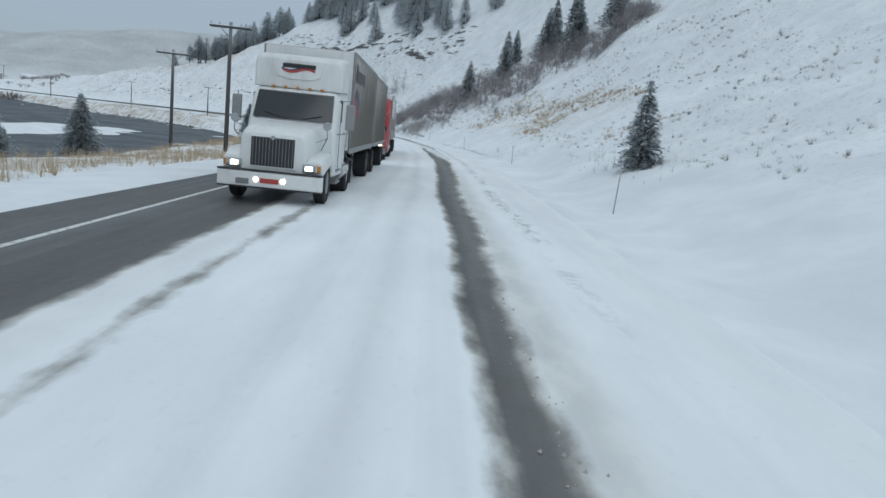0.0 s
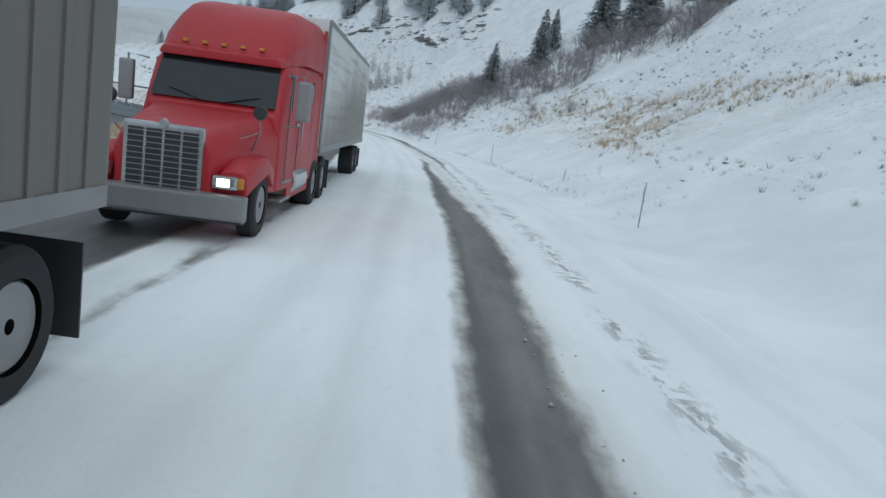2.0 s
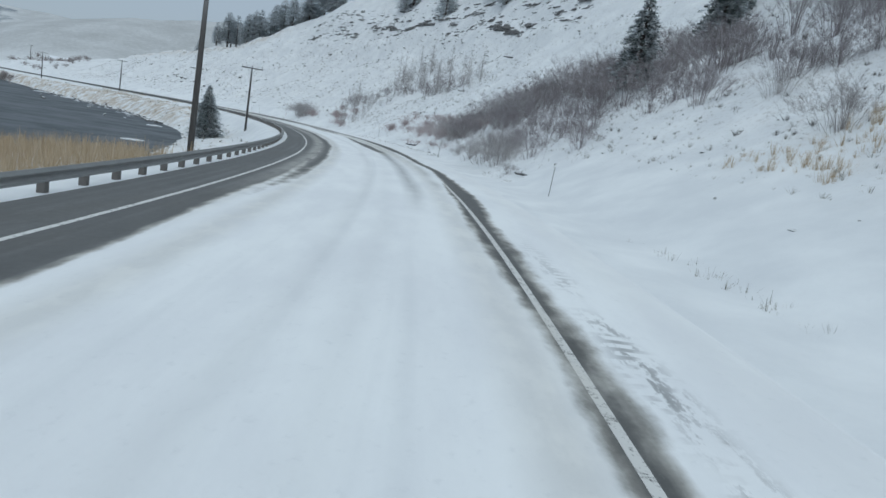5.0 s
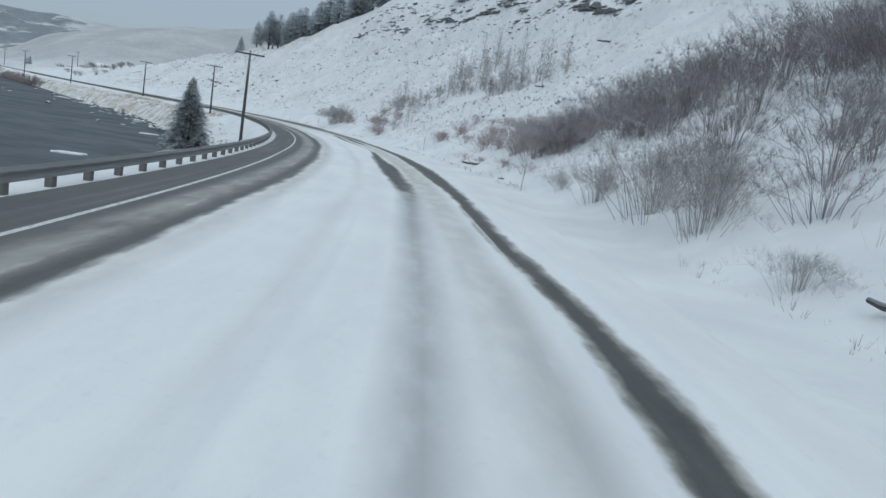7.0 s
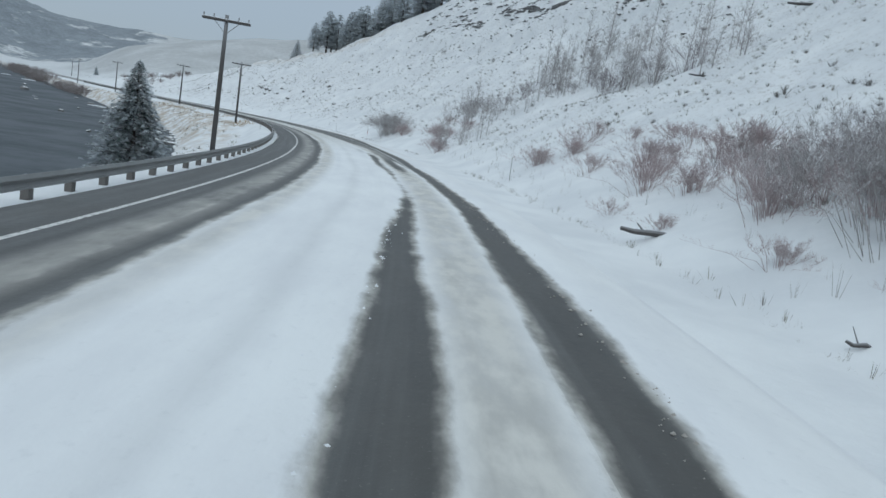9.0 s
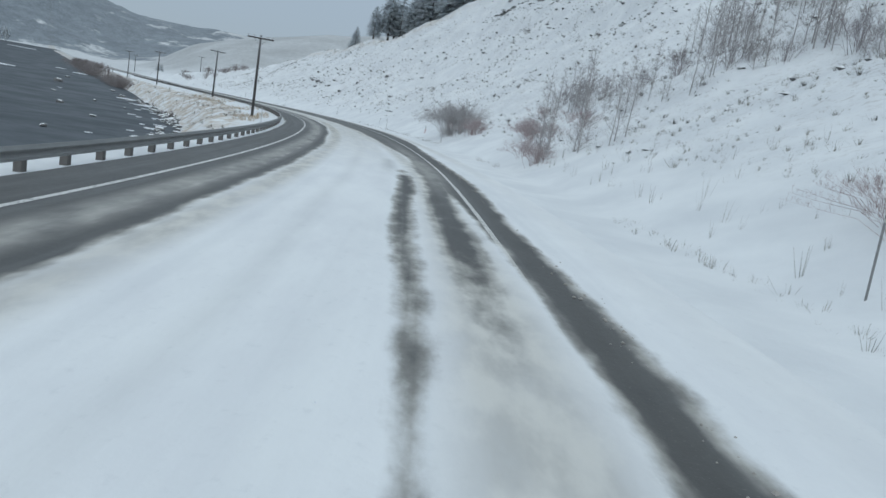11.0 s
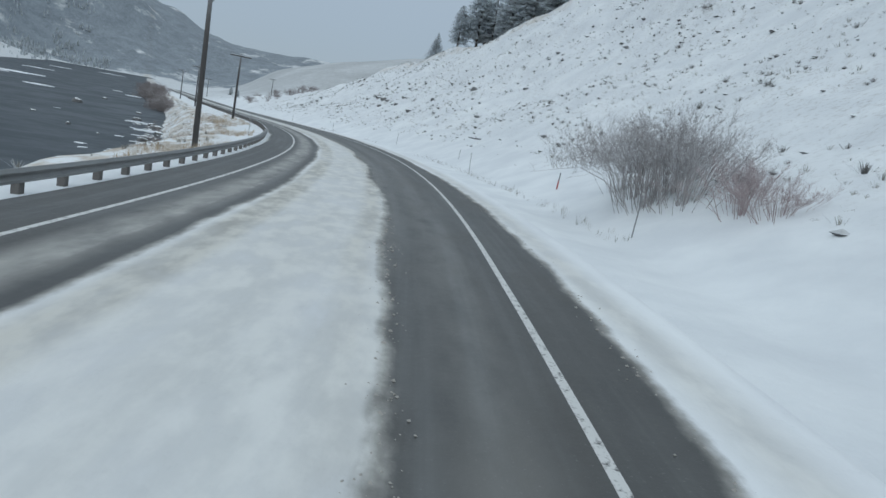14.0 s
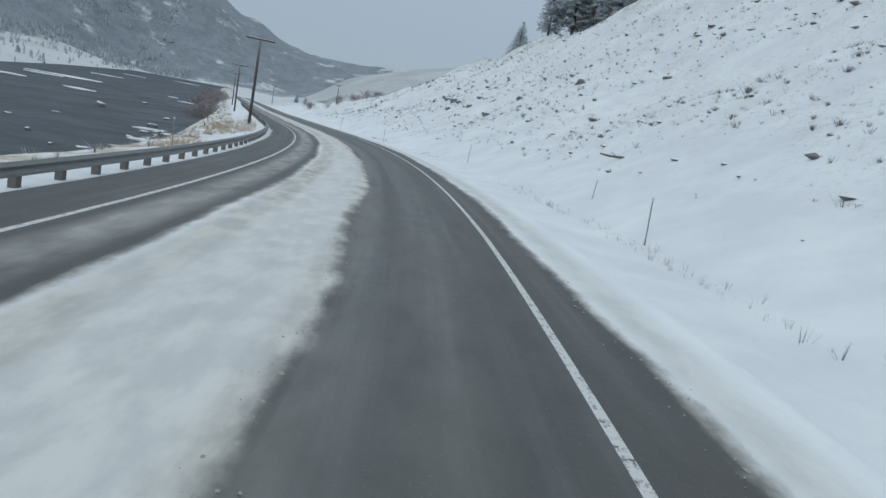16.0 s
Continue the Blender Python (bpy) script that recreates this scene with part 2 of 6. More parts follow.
M_GROUND, M_ROAD, M_WATER = mat_ground(), mat_road(), mat_water()
M_NEEDLES = mat_needles("snowy_needles", (0.115, 0.138, 0.130), (0.25, 0.275, 0.265), 0.9)
# far needles: base colour whitened to stand in for haze, snow on top
M_HAZED = mat_needles("haze_paled_needles", (0.46, 0.49, 0.495), (0.70, 0.72, 0.725), 0.9)
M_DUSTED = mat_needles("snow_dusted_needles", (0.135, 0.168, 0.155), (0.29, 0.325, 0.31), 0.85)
# ridge pines: the paleness of hazy distance is mixed into this colour
M_PINE = mat_needles("haze_paled_pine_needles", (0.42, 0.455, 0.46), (0.62, 0.65, 0.655), 0.85)
M_TRUNK = mat_bark("conifer_bark", (0.06, 0.045, 0.035), (0.15, 0.12, 0.10), 0.2)
M_POLE = mat_bark("weathered_pole", (0.05, 0.047, 0.046), (0.115, 0.108, 0.104), 0.3)
M_WOODPOST = mat_bark("wooden_post", (0.10, 0.095, 0.09), (0.20, 0.19, 0.18), 0.0)
M_SNOW = mat_plain("snow_cap", (0.82, 0.85, 0.88), 0.8)
M_TWIG_RED = mat_twigs("reddish_twigs", (0.34, 0.262, 0.258), (0.49, 0.41, 0.405), 0.6)
M_TWIG_GREY = mat_twigs("grey_twigs", (0.27, 0.252, 0.25), (0.45, 0.428, 0.42), 0.6)
M_TWIG_DARK = mat_twigs("dark_brush_twigs", (0.185, 0.163, 0.170), (0.34, 0.305, 0.312), 0.6)
M_TWIG_BANK = mat_twigs("bank_willow_twigs", (0.19, 0.16, 0.155), (0.34, 0.295, 0.285), 0.4)
M_SAGE = mat_twigs("sage_twigs", (0.14, 0.135, 0.12), (0.40, 0.38, 0.33), 0.6)
M_CLUMP = mat_twigs("dark_sage_twigs", (0.085, 0.085, 0.082), (0.22, 0.21, 0.195), 0.4)
M_GRASS = mat_twigs("tawny_grass", (0.36, 0.27, 0.17), (0.56, 0.45, 0.32), 0.2)
M_BROWN_GRASS = mat_twigs("brown_grass", (0.33, 0.25, 0.19), (0.50, 0.42, 0.34), 0.3)
M_ROCK = mat_rock()
M_RAIL = mat_metal("galvanised_rail", (0.19, 0.198, 0.20), (0.32, 0.33, 0.33), 0.55, 0.4)
M_STEEL = mat_metal("dull_steel", (0.22, 0.22, 0.22), (0.36, 0.36, 0.36), 0.5, 0.7)


# ---- mesh helpers ----
def mesh_from(name, verts, faces, mats, smooth=False, idx=None):
    me = bpy.data.meshes.new(name)
    me.from_pydata([tuple(v) for v in verts], [], [tuple(q) for q in faces])
    for k in mats if isinstance(mats, (list, tuple)) else [mats]:
        me.materials.append(k)
    if smooth:
        me.polygons.foreach_set("use_smooth", [True] * len(me.polygons))
    if idx is not None:
        me.polygons.foreach_set("material_index", idx)
    me.update()
    return me


def part(name, bm, material, parent, label="", smooth=False):
    """Links a bmesh as one mesh object under a thing or part."""
    me = bpy.data.meshes.new(name)
    bm.to_mesh(me)
    bm.free()
    me.materials.append(material)
    if smooth:
        me.polygons.foreach_set("use_smooth", [True] * len(me.polygons))
    ob = new(name, me)
    ob.parent = parent
    return tagged(ob, label)


def thing(name, m, label, category, group=""):
    ob = new(name)
    ob.empty_display_size = 0.2
    ob.matrix_world = m
    return tagged(ob, label, category, group)


def box(bm, cx, cy, cz, sx, sy, sz, bevel=0.0, rot=None, taper=1.0):
    """A box by its centre and sizes, bevelled; taper shrinks its top."""
    vs = []
    for dz in (-1, 1):
        k = taper if dz > 0 else 1.0
        for dx, dy in ((-1, -1), (1, -1), (1, 1), (-1, 1)):
            p = Vector((dx * sx / 2 * k, dy * sy / 2 * k, dz * sz / 2))
            if rot:
                p = rot @ p
            vs.append(bm.verts.new(p + Vector((cx, cy, cz))))
    fs = [(3, 2, 1, 0), (4, 5, 6, 7), (0, 1, 5, 4), (1, 2, 6, 5), (2, 3, 7, 6), (3, 0, 4, 7)]
    made = [bm.faces.new([vs[i] for i in q]) for q in fs]
    if bevel:
        edges = list({e for f in made for e in f.edges})
        bmesh.ops.bevel(bm, geom=edges, offset=bevel, segments=2, profile=0.7, affect="EDGES")
    return bm


def tube(bm, pts, radii, sides=8, caps=True):
    """A tube through points with a radius at each."""
    rings = []
    for i, p in enumerate(pts):
        p = Vector(p)
        d = (Vector(pts[min(i + 1, len(pts) - 1)]) - Vector(pts[max(i - 1, 0)])).normalized()
        a = d.orthogonal().normalized()
        b = d.cross(a)
        rings.append([bm.verts.new(p + radii[i] * (math.cos(t) * a + math.sin(t) * b)) for t in (2 * math.pi * k / sides for k in range(sides))])
    for r0, r1 in zip(rings, rings[1:]):
        if (r1[0].co - r0[0].co).length > (r1[sides // 2].co - r0[0].co).length:
            r1 = r1[sides // 2:] + r1[: sides // 2]
        for k in range(sides):
            bm.faces.new((r0[k], r0[(k + 1) % sides], r1[(k + 1) % sides], r1[k]))
    if caps:
        bm.faces.new(rings[0][::-1])
        bm.faces.new(rings[-1])
    return bm


def wheel_mesh(bm, x, y, z, r, w, inner=0.0, sides=24):
    """A wheel solid whose axle lies along x, with a rounded shoulder."""
    prof = [(-w / 2, inner), (-w / 2, r * 0.88), (-w / 2 + 0.04, r), (w / 2 - 0.04, r), (w / 2, r * 0.88), (w / 2, inner)]
    rings = []
    for k in range(sides):
        a = 2 * math.pi * k / sides
        rings.append([bm.verts.new((x + px, y + pr * math.cos(a), z + pr * math.sin(a))) for px, pr in prof])
    for k in range(sides):
        a, b = rings[k], rings[(k + 1) % sides]
        for j in range(len(prof) - 1):
            bm.faces.new((a[j], a[j + 1], b[j + 1], b[j]))
    return bm


# ---- plan: the road's reference line (the nearside lane's middle), station by station ----
def road_line():
    """Points every half metre from well behind the start to far ahead: x, y, heading, station."""
    knots_s = [-400, 0, 15, 30, 45, 60, 75, 90, 105, 120, 135, 150, 165, 180, 195, 210, 225, 240, 320, 2600]
    knots_h = [-2.0, -2.0, -2.16, -1.96, -0.91, 1.04, 3.24, 5.44, 7.94, 10.74, 13.69, 16.69, 19.69, 22.64, 25.29, 27.64, 30.24, 33.6, 50.5, 50.5]
    s = np.arange(-400, 2600, 0.5)
    h = np.radians(np.interp(s, knots_s, knots_h))
    k = np.ones(13) / 13
    h = np.convolve(np.pad(h, 6, mode="edge"), k, mode="valid")
    x, y = np.cumsum(-np.sin(h) * 0.5), np.cumsum(np.cos(h) * 0.5)
    i0 = int(400 / 0.5)
    return x - x[i0], y - y[i0], h, s


RX, RY, RH, RS = road_line()


def at(s, l, z=0.0):
    """The place at station s and distance l to the left of the line."""
    i = np.clip((np.asarray(s) + 400) / 0.5, 0, len(RS) - 2)
    j = i.astype(int)
    w = i - j
    x, y, h = (a[j] * (1 - w) + a[j + 1] * w for a in (RX, RY, RH))
    return np.stack([x - np.cos(h) * l, y - np.sin(h) * l, np.zeros_like(x) + z], -1)


def heading(s):
    return float(np.interp(s, RS, RH))


def station(x, y):
    """Station and leftward distance of places, by the nearest point of the line."""
    x, y = np.ravel(x).astype(float), np.ravel(y).astype(float)
    s, l = np.empty_like(x), np.empty_like(x)
    cx, cy = RX[::8], RY[::8]
    for a in range(0, len(x), 4000):
        q = slice(a, a + 4000)
        i = ((x[q, None] - cx) ** 2 + (y[q, None] - cy) ** 2).argmin(1) * 8
        h = RH[i]
        dx, dy = x[q] - RX[i], y[q] - RY[i]
        s[q] = RS[i] - dx * np.sin(h) + dy * np.cos(h)
        l[q] = -dx * np.cos(h) - dy * np.sin(h)
    return s, l


def road_z(s, l):
    """The paved surface: a gentle grade, crowned on the straight, banked to the left in the bend."""
    z = np.interp(s, [-400, 0, 60, 120, 180, 240, 420, 800, 2600], [0.28, 0.28, 0.33, 0.42, 0.42, 0.56, 0.6, 3.0, 20.0])
    k = np.interp(s, [-10, 45, 330, 420], [0.03, -0.03, -0.03, 0.0])
    return z + k * np.clip(l, -6, 9)


def waves(x, y, scale, seed, octaves=4):
    """Cheap smooth noise, about -1 to 1, from turned sines."""
    rng = np.random.RandomState(seed)
    out, amp, tot = np.zeros_like(x), 1.0, 0.0
    for o in range(octaves):
        for _ in range(3):
            a, p = rng.uniform(0, 6.283, 2)
            out += amp / 3 * np.sin((x * math.cos(a) + y * math.sin(a)) * 6.283 / scale + p + 1.3 * np.sin((x * math.sin(a) - y * math.cos(a)) * 4.1 / scale + p))
        tot += amp
        amp *= 0.55
        scale *= 0.47
    return out / tot * 1.6


def smooth(a, b, v):
    t = np.clip((v - a) / (b - a), 0, 1)
    return t * t * (3 - 2 * t)


WATER_Z = -4.3


def water_z(x, y):
    """The river's surface: level beside the bend, then climbing gently up the valley."""
    a = np.clip((np.asarray(x) + 150) * -0.655 + (np.asarray(y) - 305) * 0.7555 + 60, 0, 1000)
    return WATER_Z + 0.02 * (a - 60 * (1 - np.exp(-a / 60)))


def near_bank(s):
    return np.interp(s, [-200, 60, 110, 135, 155, 200, 250, 330, 380, 430, 480, 560, 700, 1300, 2600], [36, 33, 33, 29, 25, 21.5, 20.5, 20, 17.5, 17, 18, 20, 21, 22, 22])


def far_bank(s):
    """Leftward distance of the far shore."""
    return np.interp(s, [-400, 0, 250, 430, 540, 720, 850, 1090, 1180, 1300, 2600], [230, 230, 150, 92, 88, 100, 103, 104, 96, 84, 80])


def ground_z(x, y, with_road=True):
    """Height of the land (snow surface), and its kinds of cover."""
    x, y = np.ravel(x).astype(float), np.ravel(y).astype(float)
    s, l = station(x, y)
    r = -l  # rightward
    zr = road_z(s, l)
    # hillside right of the road
    d = np.clip(r - 6.8, 0, None)
    lumps = waves(x, y, 38, 3) * 1.3 + waves(x, y, 11, 5) * 0.45
    steep = np.interp(s, [0, 60, 110, 150, 260, 330, 420, 600], [0.42, 0.42, 0.50, 0.52, 0.50, 0.46, 0.36, 0.2])
    hill = steep * d + 0.0085 * d * d * smooth(-40, 90, s) * (1 - smooth(330, 480, s))
    crest = np.interp(s, [-200, 60, 160, 230, 285, 302, 310, 318, 322, 328, 334, 340, 346, 361, 400, 430, 470, 520, 600, 1200], [60, 60, 60, 52, 40, 32.3, 28.5, 24.8, 23.4, 22.6, 21.5, 20.6, 20.0, 18.2, 16.8, 14, 9, 5, 2, 2])
    over = np.clip(hill - crest, 0, None)
    hill = np.where(hill > crest, crest + 2.0 * (1 - np.exp(-over / 7)) + 0.04 * over, hill)
    # rock ledges: steps in the slope at about 20 m up
    ledge = 1.6 * smooth(-0.6, 0.6, hill - 19.5 - 1.8 * waves(x, y, 60, 9, 2)) + 1.3 * smooth(-0.5, 0.5, hill - 25 - 2.0 * waves(x, y, 45, 12, 2))
    hill = hill + ledge * smooth(120, 200, s) * (1 - smooth(300, 340, s)) + lumps * smooth(1, 14, d)
    # verge with a shallow ditch
    ditch = -0.16 * np.exp(-((r - 5.4) / 1.5) ** 2) + 0.06 * waves(x, y, 2.6, 79, 2) * smooth(3.9, 5.0, r) * (1 - smooth(12, 16, r)) + (0.03 + 0.05 * waves(x, y, 3.1, 77, 2)) * smooth(3.0, 3.8, r) * (1 - smooth(3.8, 5.4, r))
    right = zr - 0.02 * np.clip(r - 3.5, 0, 4) + ditch + hill
    # left: verge, shelf, bank, river bed
    nb = near_bank(s)
    q = np.clip((l - 9.0) / np.maximum(nb - 9.0, 1), 0, 3)
    wz = water_z(x, y)
    shelf = zr - 0.17 * smooth(7.05, 7.5, l) * smooth(30, 44, s) - 0.02 * np.clip(l - 7.5, 0, 2) - 0.5 * smooth(0.0, 0.12, q) - 0.6 * smooth(0.12, 0.5, q) - 1.9 * smooth(8.3, 13.0, l) * smooth(108, 126, s) * (1 - smooth(222, 246, s))
    shelf = np.maximum(shelf, np.where(l > 8, wz + 0.7 * smooth(8, 11, l), shelf))
    fall = smooth(0.40, 1.02, q)
    left = shelf * (1 - fall) + (wz - 0.9) * fall - 2.0 * smooth(1.0, 1.35, q) + waves(x, y, 7, 21) * 0.25 * smooth(0.1, 0.3, q) * (1 - smooth(0.8, 1, q))
    z = np.where(l > 0, left, right)
    # far bank and low hills beyond the river
    fb = np.where(l > 0, l - far_bank(s), -500.0)
    rise = np.clip(fb, 0, None)
    az = np.degrees(np.arctan2(-(x + 50), y - 230))
    dist = np.hypot(x + 50, y - 230)
    farz = wz - 1.2 + 2.4 * smooth(-6, 6, fb) + 17 * (1 - np.exp(-rise / 75)) + (waves(x, y, 90, 31) * 2.0 + waves(x, y, 25, 33) * 0.7) * smooth(5, 60, rise)
    far = smooth(-10, 30, fb) * (1 - smooth(1120, 1330, s))
    z = np.where(l > 25, z * (1 - far) + farz * far, z)
    # the valley ahead: fields and a smooth white hill
    floor = 1.5 + 0.012 * np.clip(dist - 300, 0, 900) + waves(x, y, 140, 51) * 1.2
    ahead = np.maximum(smooth(500, 640, s) * smooth(10, 40, np.abs(l)), smooth(60, 130, r) * smooth(380, 470, s))
    ahead = np.maximum(ahead, smooth(700, 800, s)) * (1 - smooth(7.0, 9.5, l) * (1 - smooth(1000, 1160, s)))
    z = z * (1 - ahead) + floor * ahead
    az0, d0 = np.degrees(np.arctan2(-x, y)), np.hypot(x, y)
    white = np.interp(az0, [-30, 0, 12, 18, 20, 25, 29, 33, 36, 40], [50, 74, 72, 70, 67, 58, 45, 29, 13, 0]) * smooth(540, 800, d0) * (1 - 0.5 * smooth(850, 1200, d0)) * (1 + 0.05 * waves(x, y, 160, 71, 2))
    z = z + white * smooth(15, 90, r)
    # wooded mountains round the valley
    top = np.interp(az, [-180, -60, 0, 20, 30, 37, 42, 46, 50, 54, 60, 75, 110, 180], [45, 45, 50, 56, 68, 79, 91, 110, 150, 200, 250, 270, 200, 60])
    ridge = 1 + 0.10 * waves(x, y, 700, 41, 3)
    clear = 1 - (1 - smooth(15, 190, np.maximum(l - far_bank(s), -l - 20))) * (1 - smooth(1100, 1500, s))
    mount = clear * top * smooth(680, 1500, dist) * ridge + 7 * waves(x, y, 210, 43, 2) * smooth(750, 1000, dist) * clear
    z = z + mount
    # a snowy bar in the river
    e = ((x + 63) / 14) ** 2 + ((y - 128) / 36) ** 2 + 0.35 * waves(x, y, 26, 61)
    z = np.where(l > 30, np.maximum(z, WATER_Z + 0.7 - 1.4 * e), z)
    if with_road:
        band = (1 - smooth(6.8, 7.1, l)) * (1 - smooth(3.9, 4.2, r))
        z = z - 0.22 * band
    stalks = smooth(1.5, 9, d) * 0.9 + 0.5 * smooth(0.15, 0.3, q) * (1 - smooth(0.9, 1.0, q)) + 0.5 * smooth(10, 60, rise)
    stalks = np.where(hill > crest + 1, 0.4, stalks)
    stalks = np.maximum(stalks * (1 - smooth(430, 560, s)), 0.85 * smooth(4, 25, white))
    brush = np.maximum(smooth(2, 18, white), np.maximum(0.5 * smooth(500, 600, s), 0.8 * smooth(8, 40, rise)))
    tawny = smooth(0.12, 0.3, q) * (1 - smooth(0.75, 0.95, q)) * np.interp(s, [0, 40, 108, 124, 225, 245, 330], [1, 1, 1, 0.25, 0.25, 1.0, 1.0])
    tawny = np.maximum(tawny, 0.55 * smooth(-2.5, -0.3, hill - crest) * (1 - smooth(1.2, 3.0, hill - crest)) * smooth(300, 322, s) * (1 - smooth(400, 450, s)))
    tawny = np.maximum(tawny, 0.9 * np.exp(-((s - 82) / 15) ** 2 - ((r - 16) / 3.2) ** 2))
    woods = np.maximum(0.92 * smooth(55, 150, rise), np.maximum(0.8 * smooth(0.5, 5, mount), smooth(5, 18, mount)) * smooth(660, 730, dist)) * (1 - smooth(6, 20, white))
    return z, np.clip(stalks, 0, 1), np.clip(tawny, 0, 1), np.clip(woods, 0, 1), s, l, np.clip(brush, 0, 1)


def z_at(x, y):
    return float(ground_z(np.array([x]), np.array([y]), False)[0][0])


# ---- ground: one sheet, fine beside the road and coarse far off ----
def build_ground():
    ys = np.concatenate([np.arange(-420, -30, 30), np.arange(-30, 320, 1.5), np.arange(320, 500, 4), np.arange(500, 1000, 14), np.geomspace(1000, 3600, 24)])
    near = np.concatenate([np.arange(-14, 14, 0.5), np.arange(14, 40, 1.0), np.arange(40, 110, 3.0), np.arange(110, 420, 12.0), np.geomspace(420, 3600, 26)])
    ws = np.concatenate([-np.geomspace(420, 3600, 20)[::-1], -np.arange(110, 420, 14.0)[::-1], -np.arange(50, 110, 3.0)[::-1], -np.arange(14, 50, 0.9)[::-1], near])
    rx = np.interp(ys, RY, RX)
    c = np.cos(np.interp(ys, RY, RH))
    # columns keep their distance from the road, across it
    gx = rx[:, None] + ws[None, :] / np.where(np.abs(ws) < 120, c[:, None], 1 + (c[:, None] - 1) * np.clip(120 / np.maximum(np.abs(ws), 1), 0, 1))
    gy = np.repeat(ys[:, None], len(ws), 1)
    z, stalks, tawny, woods, s, l, brush = ground_z(gx, gy)
    n, k = len(ys), len(ws)
    verts = np.stack([gx.ravel(), gy.ravel(), z], -1)
    i = (np.arange(n - 1)[:, None] * k + np.arange(k - 1)[None, :]).ravel()
    faces = np.stack([i, i + 1, i + k + 1, i + k], -1)
    me = bpy.data.meshes.new("ground")
    me.from_pydata(verts.tolist(), [], faces.tolist())
    me.materials.append(M_GROUND)
    me.polygons.foreach_set("use_smooth", [True] * len(me.polygons))
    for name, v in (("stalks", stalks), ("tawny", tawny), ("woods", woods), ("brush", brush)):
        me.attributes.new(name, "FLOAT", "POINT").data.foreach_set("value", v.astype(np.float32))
    me.update()
    tagged(new("ground", me), "snow-covered hillside, verge and river banks with dry stalks", "ground", kind="structure")


build_ground()


# ---- road: asphalt with packed snow, bare wheel tracks and edge lines ----
def band(s, l, keys):
    """Bare asphalt in a lengthwise band: keys of station, middle, half width, strength."""
    ks = np.array(keys, float).T
    mid, half, power = (np.interp(s, ks[0], v) for v in ks[1:])
    return power * np.clip((half - np.abs(l - mid)) / 0.46 + 0.5, 0, 1)


TRACKS = [
    [(-80, 5.4, 1.75, 1.0), (60, 5.3, 1.85, 1.0), (110, 5.9, 1.3, 1.0), (400, 5.9, 1.3, 1.0)],
    [(90, 3.95, 0.3, 0.0), (112, 3.95, 0.35, 1.0), (400, 3.9, 0.4, 1.0)],
    [(-80, 4.6, 0.3, 1.0), (105, 4.6, 0.3, 1.0), (118, 4.55, 0.5, 0.84), (400, 4.45, 0.5, 0.82)],
    [(-80, 2.7, 0.16, 0.8), (60, 2.7, 0.14, 0.6), (90, 2.6, 0.1, 0.0)],
    [(-80, -0.9, 0.28, 1.0), (6, -0.88, 0.28, 1.0), (30, -0.95, 0.44, 1.0), (46, -1.15, 0.48, 1.0), (58, -0.9, 0.24, 1.0), (64, -0.83, 0.16, 1.0), (70, -1.05, 0.16, 0.9), (76, -0.6, 0.2, 0.2), (95, -0.3, 0.25, 0.15), (104, -0.25, 0.27, 0.2), (115, -0.25, 0.27, 0.2), (128, -0.28, 0.3, 0.3), (134, -0.15, 0.4, 0.8), (144, 0.0, 0.5, 1.0), (150, 0.0, 0.35, 1.0), (158, -0.2, 0.25, 0.9), (165, -0.3, 0.2, 0.4), (177, 0.0, 0.25, 0.7), (186, -0.1, 0.24, 0.95), (190.5, -0.1, 0.22, 0.9), (191.5, -0.1, 0.2, 0.4), (192.2, -0.1, 0.22, 0.8), (193.5, -0.1, 0.15, 0.3), (206, -0.2, 0.2, 0.2), (215, 0.0, 0.3, 0.0)],
    [(20, -2.2, 0.1, 0.0), (40, -2.0, 0.1, 0.4), (60, -1.87, 0.13, 0.6), (66, -1.87, 0.12, 0.7), (73, -2.0, 0.22, 0.8), (90, -1.9, 0.3, 0.8), (104, -2.05, 0.45, 1.0), (110, -2.3, 0.3, 1.0), (117, -2.35, 0.22, 1.0), (122, -2.15, 0.25, 1.0), (130, -2.05, 0.27, 1.0), (144, -2.12, 0.5, 1.0), (153, -2.3, 0.45, 1.0), (167, -2.15, 0.35, 1.0), (178, -2.05, 0.35, 1.0), (183, -2.0, 0.4, 1.0), (188, -1.85, 0.65, 1.0), (195, -1.75, 0.75, 1.0), (203, -1.45, 0.85, 1.0), (212, -1.35, 1.2, 1.0), (224, -1.3, 1.65, 1.0), (230, -1.2, 1.65, 1.0), (240, -1.0, 1.95, 1.0), (248, -0.98, 1.82, 1.0), (255, -0.75, 1.95, 1.0), (263, -0.82, 1.92, 1.0), (288, -0.65, 2.1, 1.0), (800, -0.65, 2.1, 1.0)],
    [(20, -2.7, 0.1, 0.0), (45, -2.7, 0.12, 0.3), (62, -2.72, 0.14, 0.4), (80, -2.78, 0.15, 0.42), (92, -2.8, 0.1, 0.0)],
    [(170, -0.97, 0.35, 0.0), (178, -0.97, 0.38, 0.85), (195, -1.1, 0.4, 0.95), (205, -1.1, 0.4, 1.0), (215, -1.1, 0.5, 1.0)],
]


